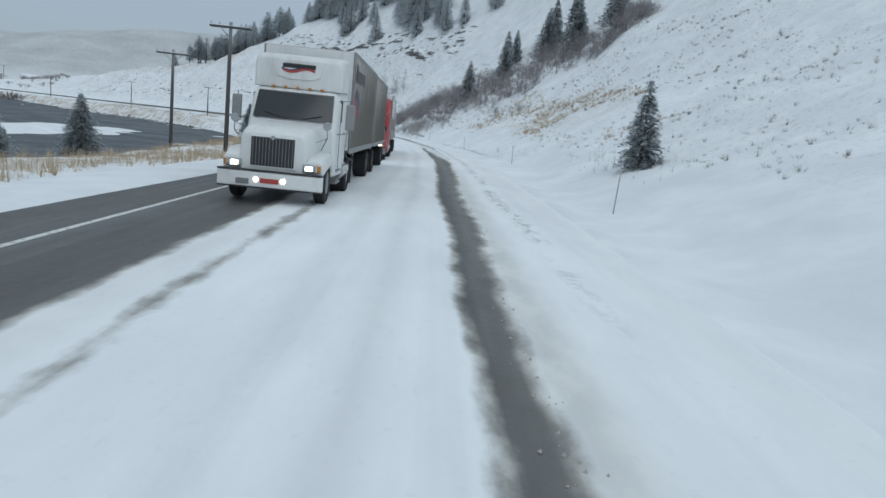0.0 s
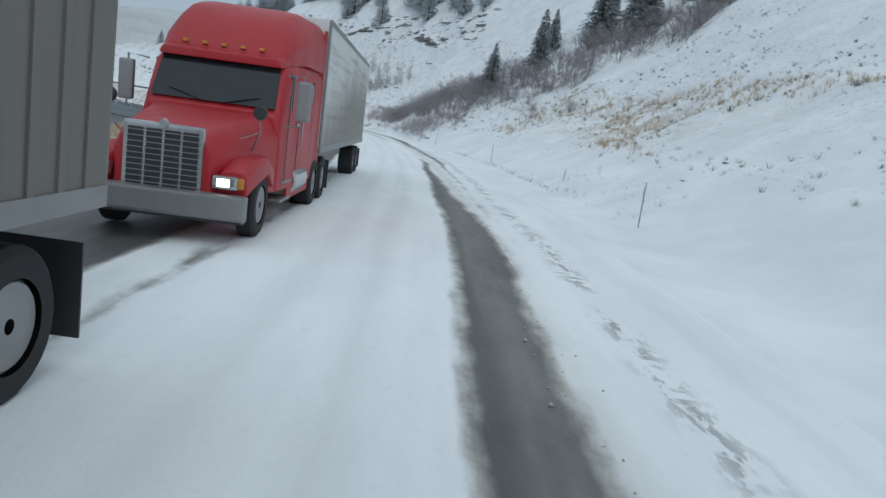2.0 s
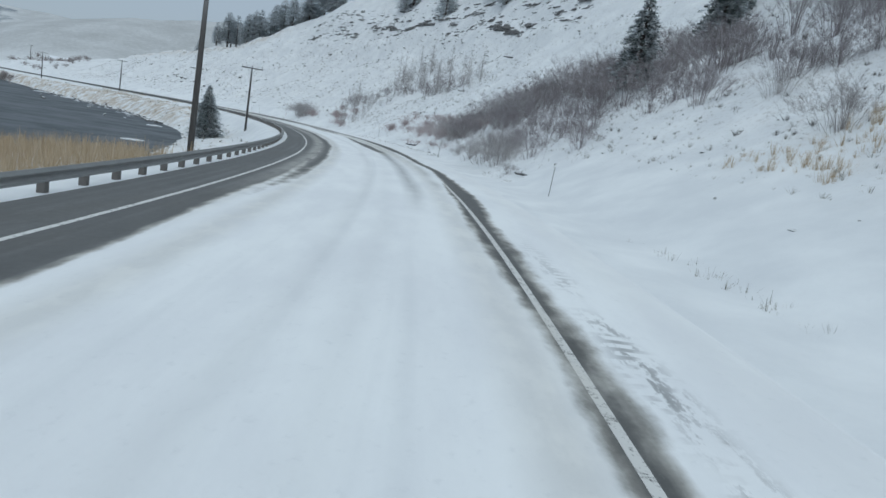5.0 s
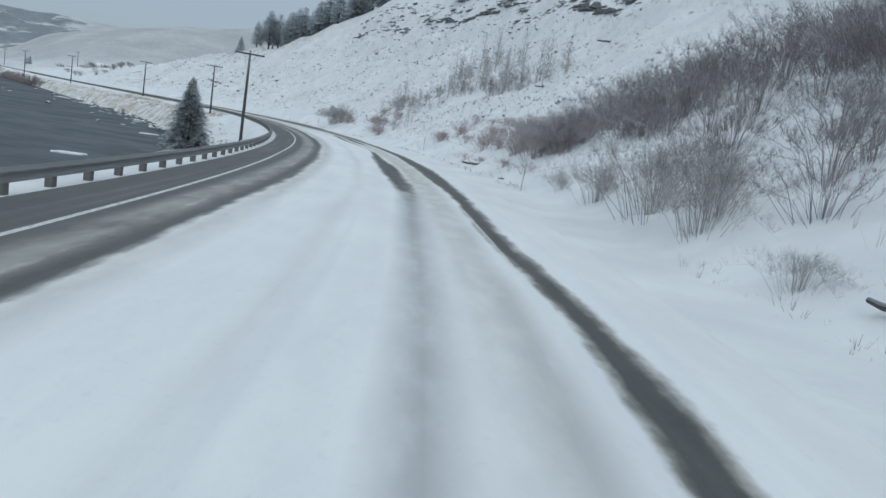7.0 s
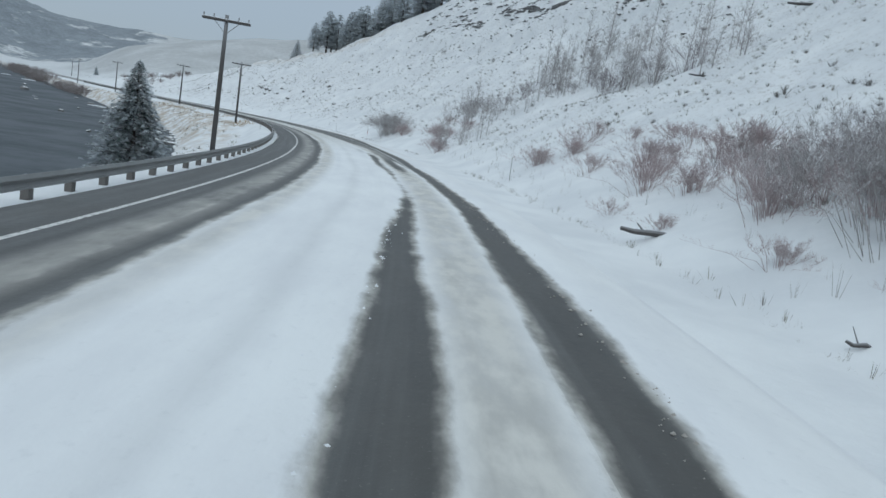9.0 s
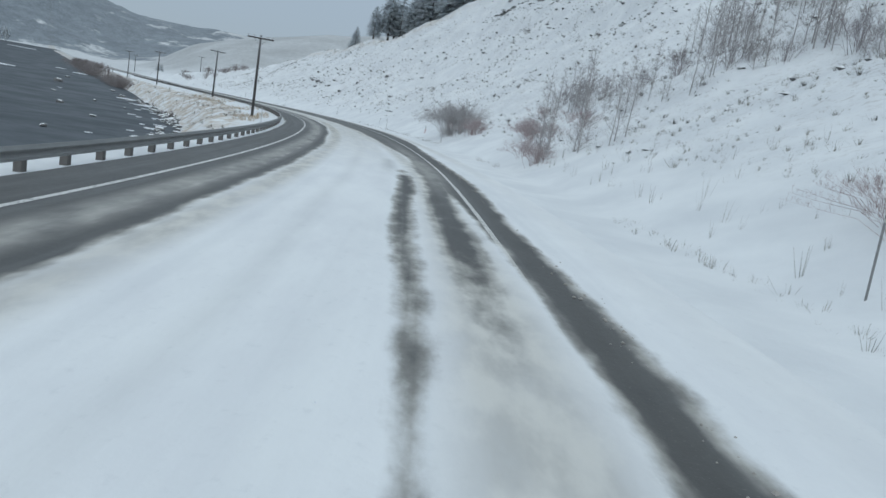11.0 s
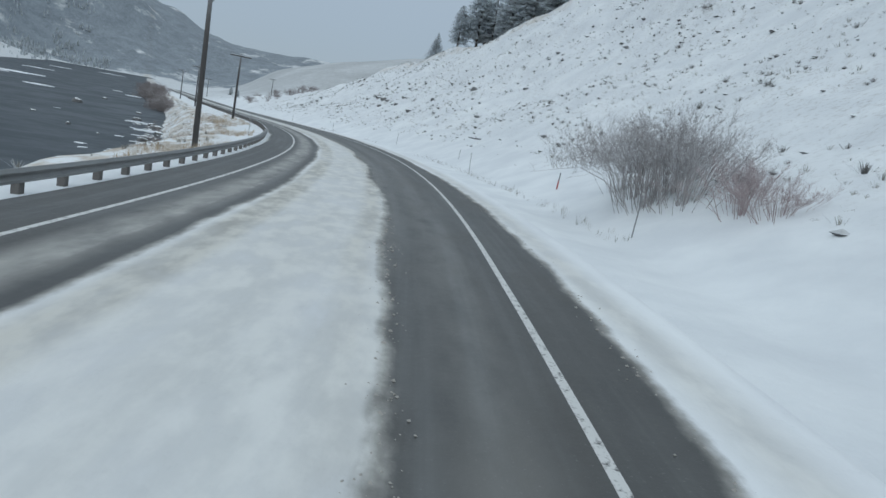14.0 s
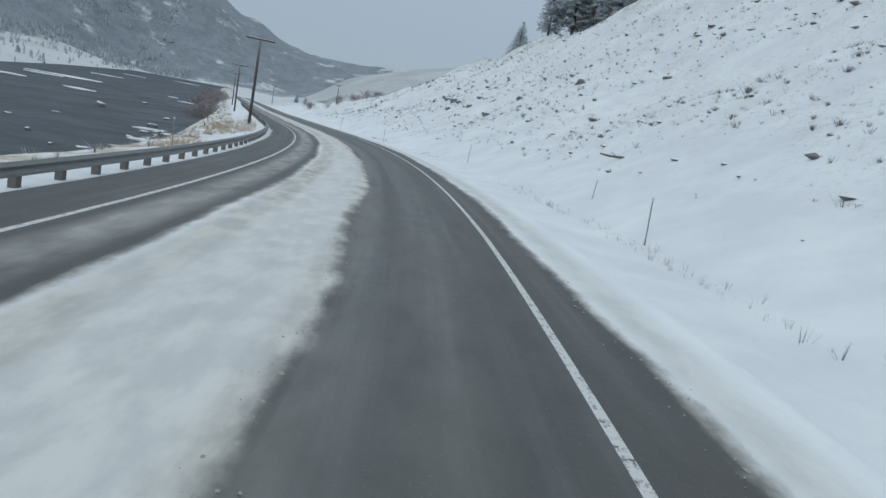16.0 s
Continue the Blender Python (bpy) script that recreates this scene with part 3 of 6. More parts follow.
def build_road():
    ss = np.concatenate([np.arange(-80, 330, 0.4), np.arange(330, 800, 3.0)])
    ls = np.arange(-4.3, 7.31, 0.1)
    s, l = (a.ravel() for a in np.meshgrid(ss, ls, indexing="ij"))
    p = at(s, l)
    wob = 0.05 * np.sin(s / 5.1) + 0.05 * np.sin(s / 2.3 + 1)
    bare = np.zeros_like(s)
    for keys in TRACKS:
        bare = np.maximum(bare, band(s, l + wob, keys))
    bare = np.clip(bare, 0, 1)
    cover = 1 - bare
    shift = np.interp(s, [60, 100, 118, 146, 197, 222, 240, 255], [0.0, -0.18, -0.18, 0.15, -0.03, -0.0, -0.1, -0.17])
    # grey slush at the seams of the tracks
    slush = band(s, l, [(-80, 3.25, 0.3, 0.2), (60, 3.25, 0.3, 0.3), (110, 3.35, 0.3, 0.5), (185, 3.2, 0.35, 0.8), (400, 3.1, 0.35, 0.7)]) + band(s, l, [(80, 4.55, 0.5, 0.0), (108, 4.55, 0.5, 0.8), (400, 4.5, 0.5, 0.9)]) + band(s, l, [(-80, -1.45, 0.3, 0.65), (70, -1.4, 0.3, 0.5), (110, -1.2, 0.35, 0.3), (138, -1.05, 0.5, 0.8), (172, -1.05, 0.55, 0.8), (195, -0.6, 0.35, 0.7), (224, 0.5, 0.35, 0.6), (300, 1.3, 0.4, 0.6)])
    slush = slush + band(s, l, [(190, 1.6, 1.3, 0.0), (222, 1.9, 1.3, 0.62), (400, 2.1, 1.2, 0.66)]) + band(s, l, [(190, -3.6, 0.4, 0.1), (222, -3.2, 0.3, 0.6), (400, -3.15, 0.3, 0.6)])
    slush = np.clip(slush, 0, 1)
    # wheel marks that only thin the packed snow
    film = band(s, l + wob * 0.6, [(96, -0.3, 0.2, 0.0), (103, -0.3, 0.22, 0.55), (118, -0.28, 0.24, 0.6), (130, -0.3, 0.28, 0.7), (138, -0.2, 0.3, 0.0)])
    film = film + band(s, l + wob, [(104, -1.3, 0.1, 0.0), (107, -1.4, 0.14, 0.6), (109.5, -1.35, 0.1, 0.1), (113, -1.45, 0.16, 0.65), (118, -1.45, 0.14, 0.55), (120, -1.45, 0.1, 0.1), (123, -1.5, 0.1, 0.4), (125, -1.5, 0.1, 0.0)])
    film = film + band(s, l, [(190, 0.35, 0.1, 0.0), (193, 0.35, 0.2, 0.35), (197, 0.3, 0.16, 0.5), (199, 0.3, 0.1, 0.1), (203, 0.25, 0.1, 0.0)]) + band(s, l + wob, [(-80, 1.35, 0.1, 0.2), (90, 1.3, 0.1, 0.15), (180, 1.7, 0.08, 0.2), (230, 1.6, 0.08, 0.1)]) + band(s, l - wob, [(-80, 0.35, 0.1, 0.25), (60, 0.4, 0.1, 0.2), (100, 0.6, 0.1, 0.05)])
    film = np.clip(film, 0, 1)
    dust = band(s, l, [(185, -1.1, 0.4, 0.0), (194, -1.15, 0.4, 1.0), (205, -1.0, 0.35, 0.8), (216, -0.9, 0.4, 0.2), (240, -0.4, 0.5, 0.15)]) + band(s, l, [(-80, -1.2, 0.25, 0.3), (60, -1.2, 0.25, 0.4), (80, -1.2, 0.2, 0.0)]) + 0.12
    dust = dust + band(s, l, [(200, 0.7, 0.2, 0.0), (225, 0.35, 0.3, 0.3), (260, 0.9, 0.3, 0.3), (400, 1.0, 0.3, 0.3)]) + band(s, l, [(95, 4.5, 0.3, 0.0), (110, 4.5, 0.32, 1.0), (400, 4.45, 0.4, 1.0)])
    dust = np.clip(dust, 0, 1)
    specks = np.clip(band(s, l + wob, [(6, -2.45, 0.03, 0.0), (16, -2.45, 0.05, 0.9), (45, -2.5, 0.08, 1.0), (85, -2.55, 0.11, 1.0), (95, -2.6, 0.05, 0.0)]), 0, 1)
    z = road_z(s, l) + 0.035 * cover
    edge = smooth(6.9, 7.3, l) + smooth(-3.9, -4.3, l)
    z = z - 0.16 * edge
    n, k = len(ss), len(ls)
    i = (np.arange(n - 1)[:, None] * k + np.arange(k - 1)[None, :]).ravel()
    faces = np.stack([i, i + k, i + k + 1, i + 1], -1)[:, ::-1]
    p[:, 2] = z
    me = bpy.data.meshes.new("road")
    me.from_pydata(p.tolist(), [], faces.tolist())
    me.materials.append(M_ROAD)
    me.polygons.foreach_set("use_smooth", [True] * len(me.polygons))
    for name, v in (("snow", cover), ("shift", shift), ("slush", slush), ("film", film), ("dust", dust), ("specks", specks)):
        me.attributes.new(name, "FLOAT", "POINT").data.foreach_set("value", v.astype(np.float32))
    uv = me.uv_layers.new(name="along")
    vi = np.empty(len(me.loops), dtype=np.int64)
    me.loops.foreach_get("vertex_index", vi)
    uv.data.foreach_set("uv", np.stack([s[vi], l[vi]], -1).astype(np.float32).ravel())
    me.update()
    tagged(new("road", me), "two-lane asphalt highway, snow-packed with bare wet wheel tracks", "road", kind="structure")


build_road()


def build_water():
    """A grid along the valley, kept to the river's side of the road."""
    along, across = np.arange(-620, 1300, 8.0), np.concatenate([np.arange(-230, 300, 8.0), np.arange(300, 1300, 100.0)])
    a, c = (g.ravel() for g in np.meshgrid(along, across, indexing="ij"))
    x, y = -150 - 0.655 * a - 0.7555 * c, 305 + 0.7555 * a - 0.655 * c
    s, l = station(x, y)
    n, k = len(along), len(across)
    i = (np.arange(n - 1)[:, None] * k + np.arange(k - 1)[None, :]).ravel()
    faces = np.stack([i, i + 1, i + k + 1, i + k], -1)
    keep = (l[faces].max(1) > 14) & (l[faces].min(1) > 2) & (s[faces].min(1) > -390) & (s[faces].max(1) < 1400)
    me = mesh_from("river_water", np.stack([x, y, water_z(x, y)], -1).tolist(), faces[keep].tolist(), M_WATER, True)
    tagged(new("water", me), "dark grey river with ripples and drifting ice", "river", kind="structure")


build_water()


# ---- conifers ----
def conifer_meshes(seed, h, r, dense=1.0, needles=None, spray=1.0, pine=False):
    """Trunk and crown. Boughs leave the trunk in tiers and carry short sprays of needles; a pine has a rounder, lobed crown on a bare foot."""
    rng = random.Random(seed)
    bm = bmesh.new()
    tube(bm, [(0, 0, -0.4), (0.02, 0, h * 0.4), (0, 0.02, h * 0.97)], [0.022 * h + 0.03, 0.015 * h, 0.02], 7)
    foot = 0.14 if pine else 0.035
    verts, faces, boughs = [], [], []

    def tri(a, b, c):
        k = len(verts)
        verts.extend((a, b, c))
        faces.append((k, k + 1, k + 2))

    lobes = [rng.uniform(0.72, 1.12) for _ in range(7)]
    levels = int((16 + h * 2.0) * dense)
    for i in range(levels):
        t = (i + 0.7 * rng.random()) / levels
        z0 = h * (foot + (0.98 - foot) * t)
        if pine:
            reach = r * (max(0.0, 1 - t) ** 0.6) * (0.66 + 0.34 * min(1, t / 0.22)) + 0.05 * r
        else:
            reach = r * ((1 - t) ** 0.82) * (0.80 + 0.20 * min(1, t / 0.08)) + 0.04 * r
        count = rng.randint(8, 11) if t < 0.8 else 6
        for b in range(count):
            a = 2 * math.pi * (b + rng.random()) / count
            lobe = lobes[int(a / 6.2832 * 7) % 7] if pine else 1.0
            length = reach * lobe * rng.uniform(0.68, 1.06)
            droop = length * (rng.uniform(-0.12, 0.22) if pine else rng.uniform(0.08, 0.34))
            d, side = Vector((math.cos(a), math.sin(a), 0)), Vector((-math.sin(a), math.cos(a), 0))
            base = Vector((0, 0, z0))
            tip = base + d * length - Vector((0, 0, droop))
            if length > 0.5:
                boughs.append((base, base.lerp(tip, 0.8)))
            n = 5 + int(4 * length / r)
            for k in range(n):
                f = 0.24 + 0.76 * (k + rng.random()) / n
                m = base.lerp(tip, f) + Vector((0, 0, 0.10 * length * math.sin(f * 3)))
                w = spray * (0.20 + 0.24 * length * (1.1 - f)) * rng.uniform(0.7, 1.25)
                q = spray * (0.07 + 0.045 * length)
                for sg in (-1, 1):
                    out = m + side * sg * w * rng.uniform(0.6, 1.0) + d * w * rng.uniform(0.25, 1.0) + Vector((0, 0, w * rng.uniform(-0.5, 0.18)))
                    tri(m - d * q, m + d * q + Vector((0, 0, rng.uniform(-0.05, 0.05))), out)
                if rng.random() < 0.7:
                    tri(m + side * q, m - side * q, m + d * w * rng.uniform(0.4, 0.9) + Vector((rng.uniform(-0.2, 0.2) * w, rng.uniform(-0.2, 0.2) * w, w * rng.uniform(0.1, 0.7))))
            tri(tip - d * 0.3 * spray + side * 0.10 * spray, tip - d * 0.3 * spray - side * 0.10 * spray, tip + d * 0.12)
    for k in range(5):
        a = k * 1.257
        tri(Vector((0.05 * math.cos(a), 0.05 * math.sin(a), h * 0.92)), Vector((0.05 * math.cos(a + 1), 0.05 * math.sin(a + 1), h * 0.92)), Vector((0, 0, h * 1.02)))
    for b0, b1 in boughs[:: 2]:
        tube(bm, [b0, b1], [0.03, 0.012], 3, False)
    trunk = bpy.data.meshes.new("trunk")
    bm.to_mesh(trunk)
    bm.free()
    trunk.materials.append(M_TRUNK)
    return trunk, mesh_from("crown", verts, faces, needles or M_NEEDLES)


def make_tree(name, meshes, label, category, group):
    t = thing(name, Matrix(), label, category, group)
    for part_name, me in zip(("trunk", "crown"), meshes):
        o = new(part_name, me)
        o.parent = t
    return t


def stand(x, y, turn=0.0, size=1.0, sink=0.15, lean=0.0):
    return Matrix.Translation((x, y, z_at(x, y) - sink)) @ Euler((lean, 0, turn)).to_matrix().to_4x4() @ Matrix.Scale(size, 4)


CONIFERS = [make_tree("conifer", conifer_meshes(60 + k, 9.0, (2.5, 3.0, 2.8, 3.3)[k], (1.0, 1.0, 1.15, 0.9)[k]), "snow-dusted dark green conifer on the slope", "conifer", "conifers of the hillside") for k in range(4)]


# upper-slope trees, with the haze painted into their needle colour
HAZED = [make_tree("conifer", conifer_meshes(70 + k, 9.0, (3.6, 3.0, 2.8, 3.3)[k], (0.95, 0.95, 0.9, 0.8)[k], M_HAZED, 0.86), "snow-dusted grey-green conifer on the upper slope, paled as by haze", "conifer", "conifers of the hilltop") for k in range(4)]
PINES = [make_tree("pine", conifer_meshes(80 + k, 12.0, (4.2, 4.9, 4.5)[k], (0.62, 0.7, 0.66)[k], M_PINE, 1.1, True), "broad snow-dusted grey-green pine on the ridge, paled as by haze", "pine", "pines of the ridge") for k in range(3)]
BROAD = make_tree("broad_conifer", conifer_meshes(90, 9.0, 3.7, 1.9, M_DUSTED, 0.85), "broad snow-dusted conifer beside the river", "conifer", "conifers of the river bank")


def plant(kinds, places, first_used):
    """Sets the models at the first places and copies of them at the rest."""
    for n, (x, y, size, turn) in enumerate(places):
        src = kinds[n % len(kinds)]
        m = stand(x, y, turn, size)
        if id(src) not in first_used:
            first_used.add(id(src))
            src.matrix_world = m
            src["own"] = 1.0
        else:
            c = copy_thing(src, m)
            c.scale = (size, size, size)
    return first_used


def far_woods():
    """Small far conifers at the foot of the wooded mountains and on the far shore, in one sheet."""
    r = np.random.RandomState(91)
    x, y = r.uniform(-1500, 60, 60000), r.uniform(180, 1500, 60000)
    z, _, _, woods, s, l, _ = ground_z(x, y, False)
    rise = l - far_bank(s)
    fringe = (woods > 0.25) & (woods < 0.97) & (r.uniform(0, 1, 60000) < 0.5)
    shore = (rise > 8) & (rise < 110) & (waves(x, y, 60, 93, 2) + r.uniform(-0.5, 0.5, 60000) > 0.45)
    keep = np.flatnonzero((fringe | shore) & (l > 60))[:4200]
    verts, faces = [], []
    for i in keep:
        h = r.uniform(4, 10) if woods[i] > 0.3 else r.uniform(1.8, 5)
        for b, top, w in ((0.06, 0.62, 0.23), (0.34, 0.85, 0.17), (0.6, 1.0, 0.11)):
            n, turn = len(verts), r.uniform(0, 6.28)
            for k in range(6):
                q = h * w * r.uniform(0.6, 1.25)
                verts.append((x[i] + q * math.cos(turn + k * 1.047), y[i] + q * math.sin(turn + k * 1.047), z[i] + h * (b + r.uniform(-0.06, 0.04))))
            verts.append((x[i], y[i], z[i] + h * top))
            faces.extend((n + k, n + (k + 1) % 6, n + 6) for k in range(6))
    tagged(new("far_woods", mesh_from("far_woods", verts, faces, M_HAZED)), "small snow-dusted conifers and brush on the far slopes, paled as by haze", "woods", kind="stuff")


far_woods()
rng = random.Random(7)
PLACED = []
plant([BROAD], [(*(float(v) for v in at(s, l)[:2]), size / 9.0, turn) for s, l, size, turn in ((186.5, 15.7, 7.8, 0.4), (57, 27, 6.2, 2.0), (50, 30.5, 7.0, 4.0), (43, 33, 6.5, 1.0))], set())
# singly placed trees: station, leftward distance, size
for s, l, size in [(134, -27.3, 9.5), (130.5, -18.8, 7.5), (363.7, -38.5, 7.0), (31.4, -9.8, 4.2), (122, -30, 9), (118, -33, 10), (112, -31, 8.5), (126, -33, 9), (105, -34, 9), (138, -31, 7), (210, -40.4, 9.7), (259.7, -45.1, 10.5), (235.6, -41.2, 10.5), (196, -42, 9), (203, -44, 10), (188, -43, 9), (246, -47, 9), (222, -46, 8.5), (176, -45, 9), (585, -20, 6), (640, -30, 7)]:
    x, y, _ = at(s, l)
    PLACED.append((float(x), float(y), size / 9.0, rng.uniform(0, 6.28)))
# woods along the crest and on the upper slope
for n in range(166):
    if n >= 140:
        s = rng.uniform(206, 300)
        r = np.interp(s, [206, 256, 301], [43, 45.5, 48.5]) + rng.uniform(0, 9)
    elif n < 82:
        s = rng.uniform(232, 335)
        r = np.interp(s, [232, 290, 320, 335], [54, 50, 45, 43]) + rng.uniform(0, 30)
    elif n < 110:
        s = rng.uniform(318, 350)
        r = rng.uniform(50, 76)
    else:
        s = rng.uniform(150, 232)
        r = rng.uniform(47, 70)
    x, y, _ = at(s, -r)
    PLACED.append((float(x), float(y), rng.uniform(8, 13) / 9.0, rng.uniform(0, 6.28)))
ridge = [(351.6, -38.3, 9.5), (349.3, -41.5, 13.0), (352.0, -44.5, 11.5), (346.5, -43.5, 12.5), (340.0, -44.0, 13.0), (337.0, -45.0, 14.0), (333.5, -45.0, 13.0), (326.0, -46.0, 12.5), (321.5, -46.5, 13.0), (316.0, -46.0, 12.0), (309.0, -47.0, 13.5), (303.0, -48.0, 13.0), (330.0, -50.0, 14.0), (344.0, -49.0, 13.5)]
plant(PINES, [(*(float(v) for v in at(s, l)[:2]), size / 12.0, rng.uniform(0, 6.28)) for s, l, size in ridge], set())
plant(CONIFERS, [q for q in PLACED if q[1] < 170], set())
plant(HAZED, [q for q in PLACED if q[1] >= 170], set())


# ---- utility poles ----
def utility_pole(h):
    p = thing("utility_pole", Matrix(), "weathered wooden utility pole with snowy double crossarm", "utility pole", "poles along the road")
    part("pole", tube(bmesh.new(), [(0, 0, -1.5), (0, 0, h * 0.5), (0, 0, h)], [0.17, 0.145, 0.11], 12), M_POLE, p, smooth=True)
    for dy in (-0.15, 0.15):
        part("crossarm", box(bmesh.new(), 0, dy, h - 0.35, 2.9, 0.10, 0.13, 0.012), M_POLE, p)
    part("snow", box(bmesh.new(), 0, 0, h - 0.265, 2.85, 0.34, 0.04, 0.015), M_SNOW, p, "snow lying on the crossarm")
    for sx in (-1, 1):
        part("brace", tube(bmesh.new(), [(sx * 0.75, 0.17, h - 0.40), (0, 0.13, h - 1.15)], [0.02, 0.02], 5), M_STEEL, p)
    for x in (-1.35, -0.75, 0.75, 1.35):
        part("insulator", tube(bmesh.new(), [(x, -0.15, h - 0.28), (x, -0.15, h - 0.20), (x, -0.15, h - 0.17), (x, -0.15, h - 0.06)], [0.015, 0.035, 0.03, 0.035], 8), M_STEEL, p)
    return p


POLES = [(-12.9, 51.5, 0, 0), (-21.6, 66.0, 10, 0), (-14.2, 113.9, 6, 0.5), (-33.1, 177.0, 22, 0), (-64.8, 233.4, 38, -0.5), (-107.5, 280.7, 48, 0.5), (-157.8, 321.0, 50, 0), (-208.8, 363.0, 50, 0), (-250.8, 452.6, 60, 0), (-309, 471, 60, 0)]
first_pole = None
for x, y, turn, lean in POLES:
    m = Matrix.Translation((x, y, z_at(x, y))) @ Euler((0, radians(lean), radians(turn))).to_matrix().to_4x4()
    if first_pole is None:
        first_pole = utility_pole(9.2)
        first_pole.matrix_world = m
    else:
        copy_thing(first_pole, m)


# ---- guard rail on wooden posts ----
def rail_profile():
    return [(0.0, 0.155), (0.012, 0.145), (0.02, 0.115), (0.075, 0.09), (0.08, 0.075), (0.075, 0.06), (0.02, 0.03), (0.015, 0.0), (0.02, -0.03), (0.075, -0.06), (0.08, -0.075), (0.075, -0.09), (0.02, -0.115), (0.012, -0.145), (0.0, -0.155)]


RAIL_L, RAIL_S0, RAIL_S1, RAIL_Z = 7.55, 44.0, 452.0, 0.31


def build_rail():
    g = thing("guard_rail", Matrix(), "galvanised W-beam guard rail on snow-capped wooden posts", "guard rail")
    ss = np.arange(RAIL_S0, RAIL_S1, 1.905)
    prof = rail_profile()
    verts, faces = [], []
    for s in ss:
        for out, up in prof + [(q[0] - 0.012, q[1]) for q in prof[::-1]]:
            p = at(s, RAIL_L - out)
            verts.append((p[0], p[1], float(road_z(s, 7.3)) - 0.1 + RAIL_Z + up))
    k = 2 * len(prof)
    for i in range(len(ss) - 1):
        for j in range(k):
            a, b = i * k + j, i * k + (j + 1) % k
            faces.append((a, b, b + k, a + k))
    o = new("rail", mesh_from("rail", verts, faces, M_RAIL, True))
    o.parent = g
    bm = bmesh.new()
    box(bm, 0, 0, -0.34, 0.17, 0.20, 1.5, 0.015)
    post = bpy.data.meshes.new("post")
    bm.to_mesh(post)
    bm.free()
    post.materials.append(M_WOODPOST)
    bm = bmesh.new()
    box(bm, 0, 0, 0, 0.12, 0.15, 0.022, 0.009)
    cap = bpy.data.meshes.new("snow_cap")
    bm.to_mesh(cap)
    bm.free()
    cap.materials.append(M_SNOW)
    for s in ss:
        p = at(s, RAIL_L + 0.10)
        z = float(road_z(s, 7.3)) - 0.1
        m = Matrix.Translation((p[0], p[1], z)) @ Matrix.Rotation(heading(s), 4, "Z")
        o = new("post", post)
        o.parent, o.matrix_local = g, m
        if s < 330:
            c = new("snow_cap", cap)
            c.parent, c.matrix_local = o, Matrix.Translation((0, 0, 0.419))
    return g


build_rail()


# ---- bare shrubs and saplings ----
def stems_mesh(name, paths, radii, mat, sides=3):
    """Many thin stems, each a tube of three sides, in one mesh."""
    verts, faces = [], []
    for pts, rad in zip(paths, radii):
        start = len(verts)
        for i, p in enumerate(pts):
            d = (pts[min(i + 1, len(pts) - 1)] - pts[max(i - 1, 0)]).normalized()
            a = d.orthogonal().normalized()
            b = d.cross(a)
            w = rad * (1 - 0.8 * i / (len(pts) - 1))
            for k in range(sides):
                t = 2 * math.pi * k / sides
                verts.append(p + w * (math.cos(t) * a + math.sin(t) * b))
        for i in range(len(pts) - 1):
            for k in range(sides):
                q = start + i * sides
                faces.append((q + k, q + (k + 1) % sides, q + sides + (k + 1) % sides, q + sides + k))
    return mesh_from(name, verts, faces, mat)


def twig_tufts(name, pieces, mat):
    """Fine twigs: short branchlets of three sides, and tapered end twigs of one blade each."""
    verts, faces = [], []
    for a, b, w in pieces:
        d = (b - a).normalized()
        u = d.orthogonal().normalized()
        n = len(verts)
        if w > 0:
            o = d.cross(u)
            verts.extend((a + w * u, a - 0.5 * w * u + 0.87 * w * o, a - 0.5 * w * u - 0.87 * w * o, b))
            faces.extend(((n, n + 1, n + 3), (n + 1, n + 2, n + 3), (n + 2, n, n + 3)))
        else:
            verts.extend((a - w * u, a + w * u, b))
            faces.append((n, n + 1, n + 2))
    return mesh_from(name, verts, faces, mat)


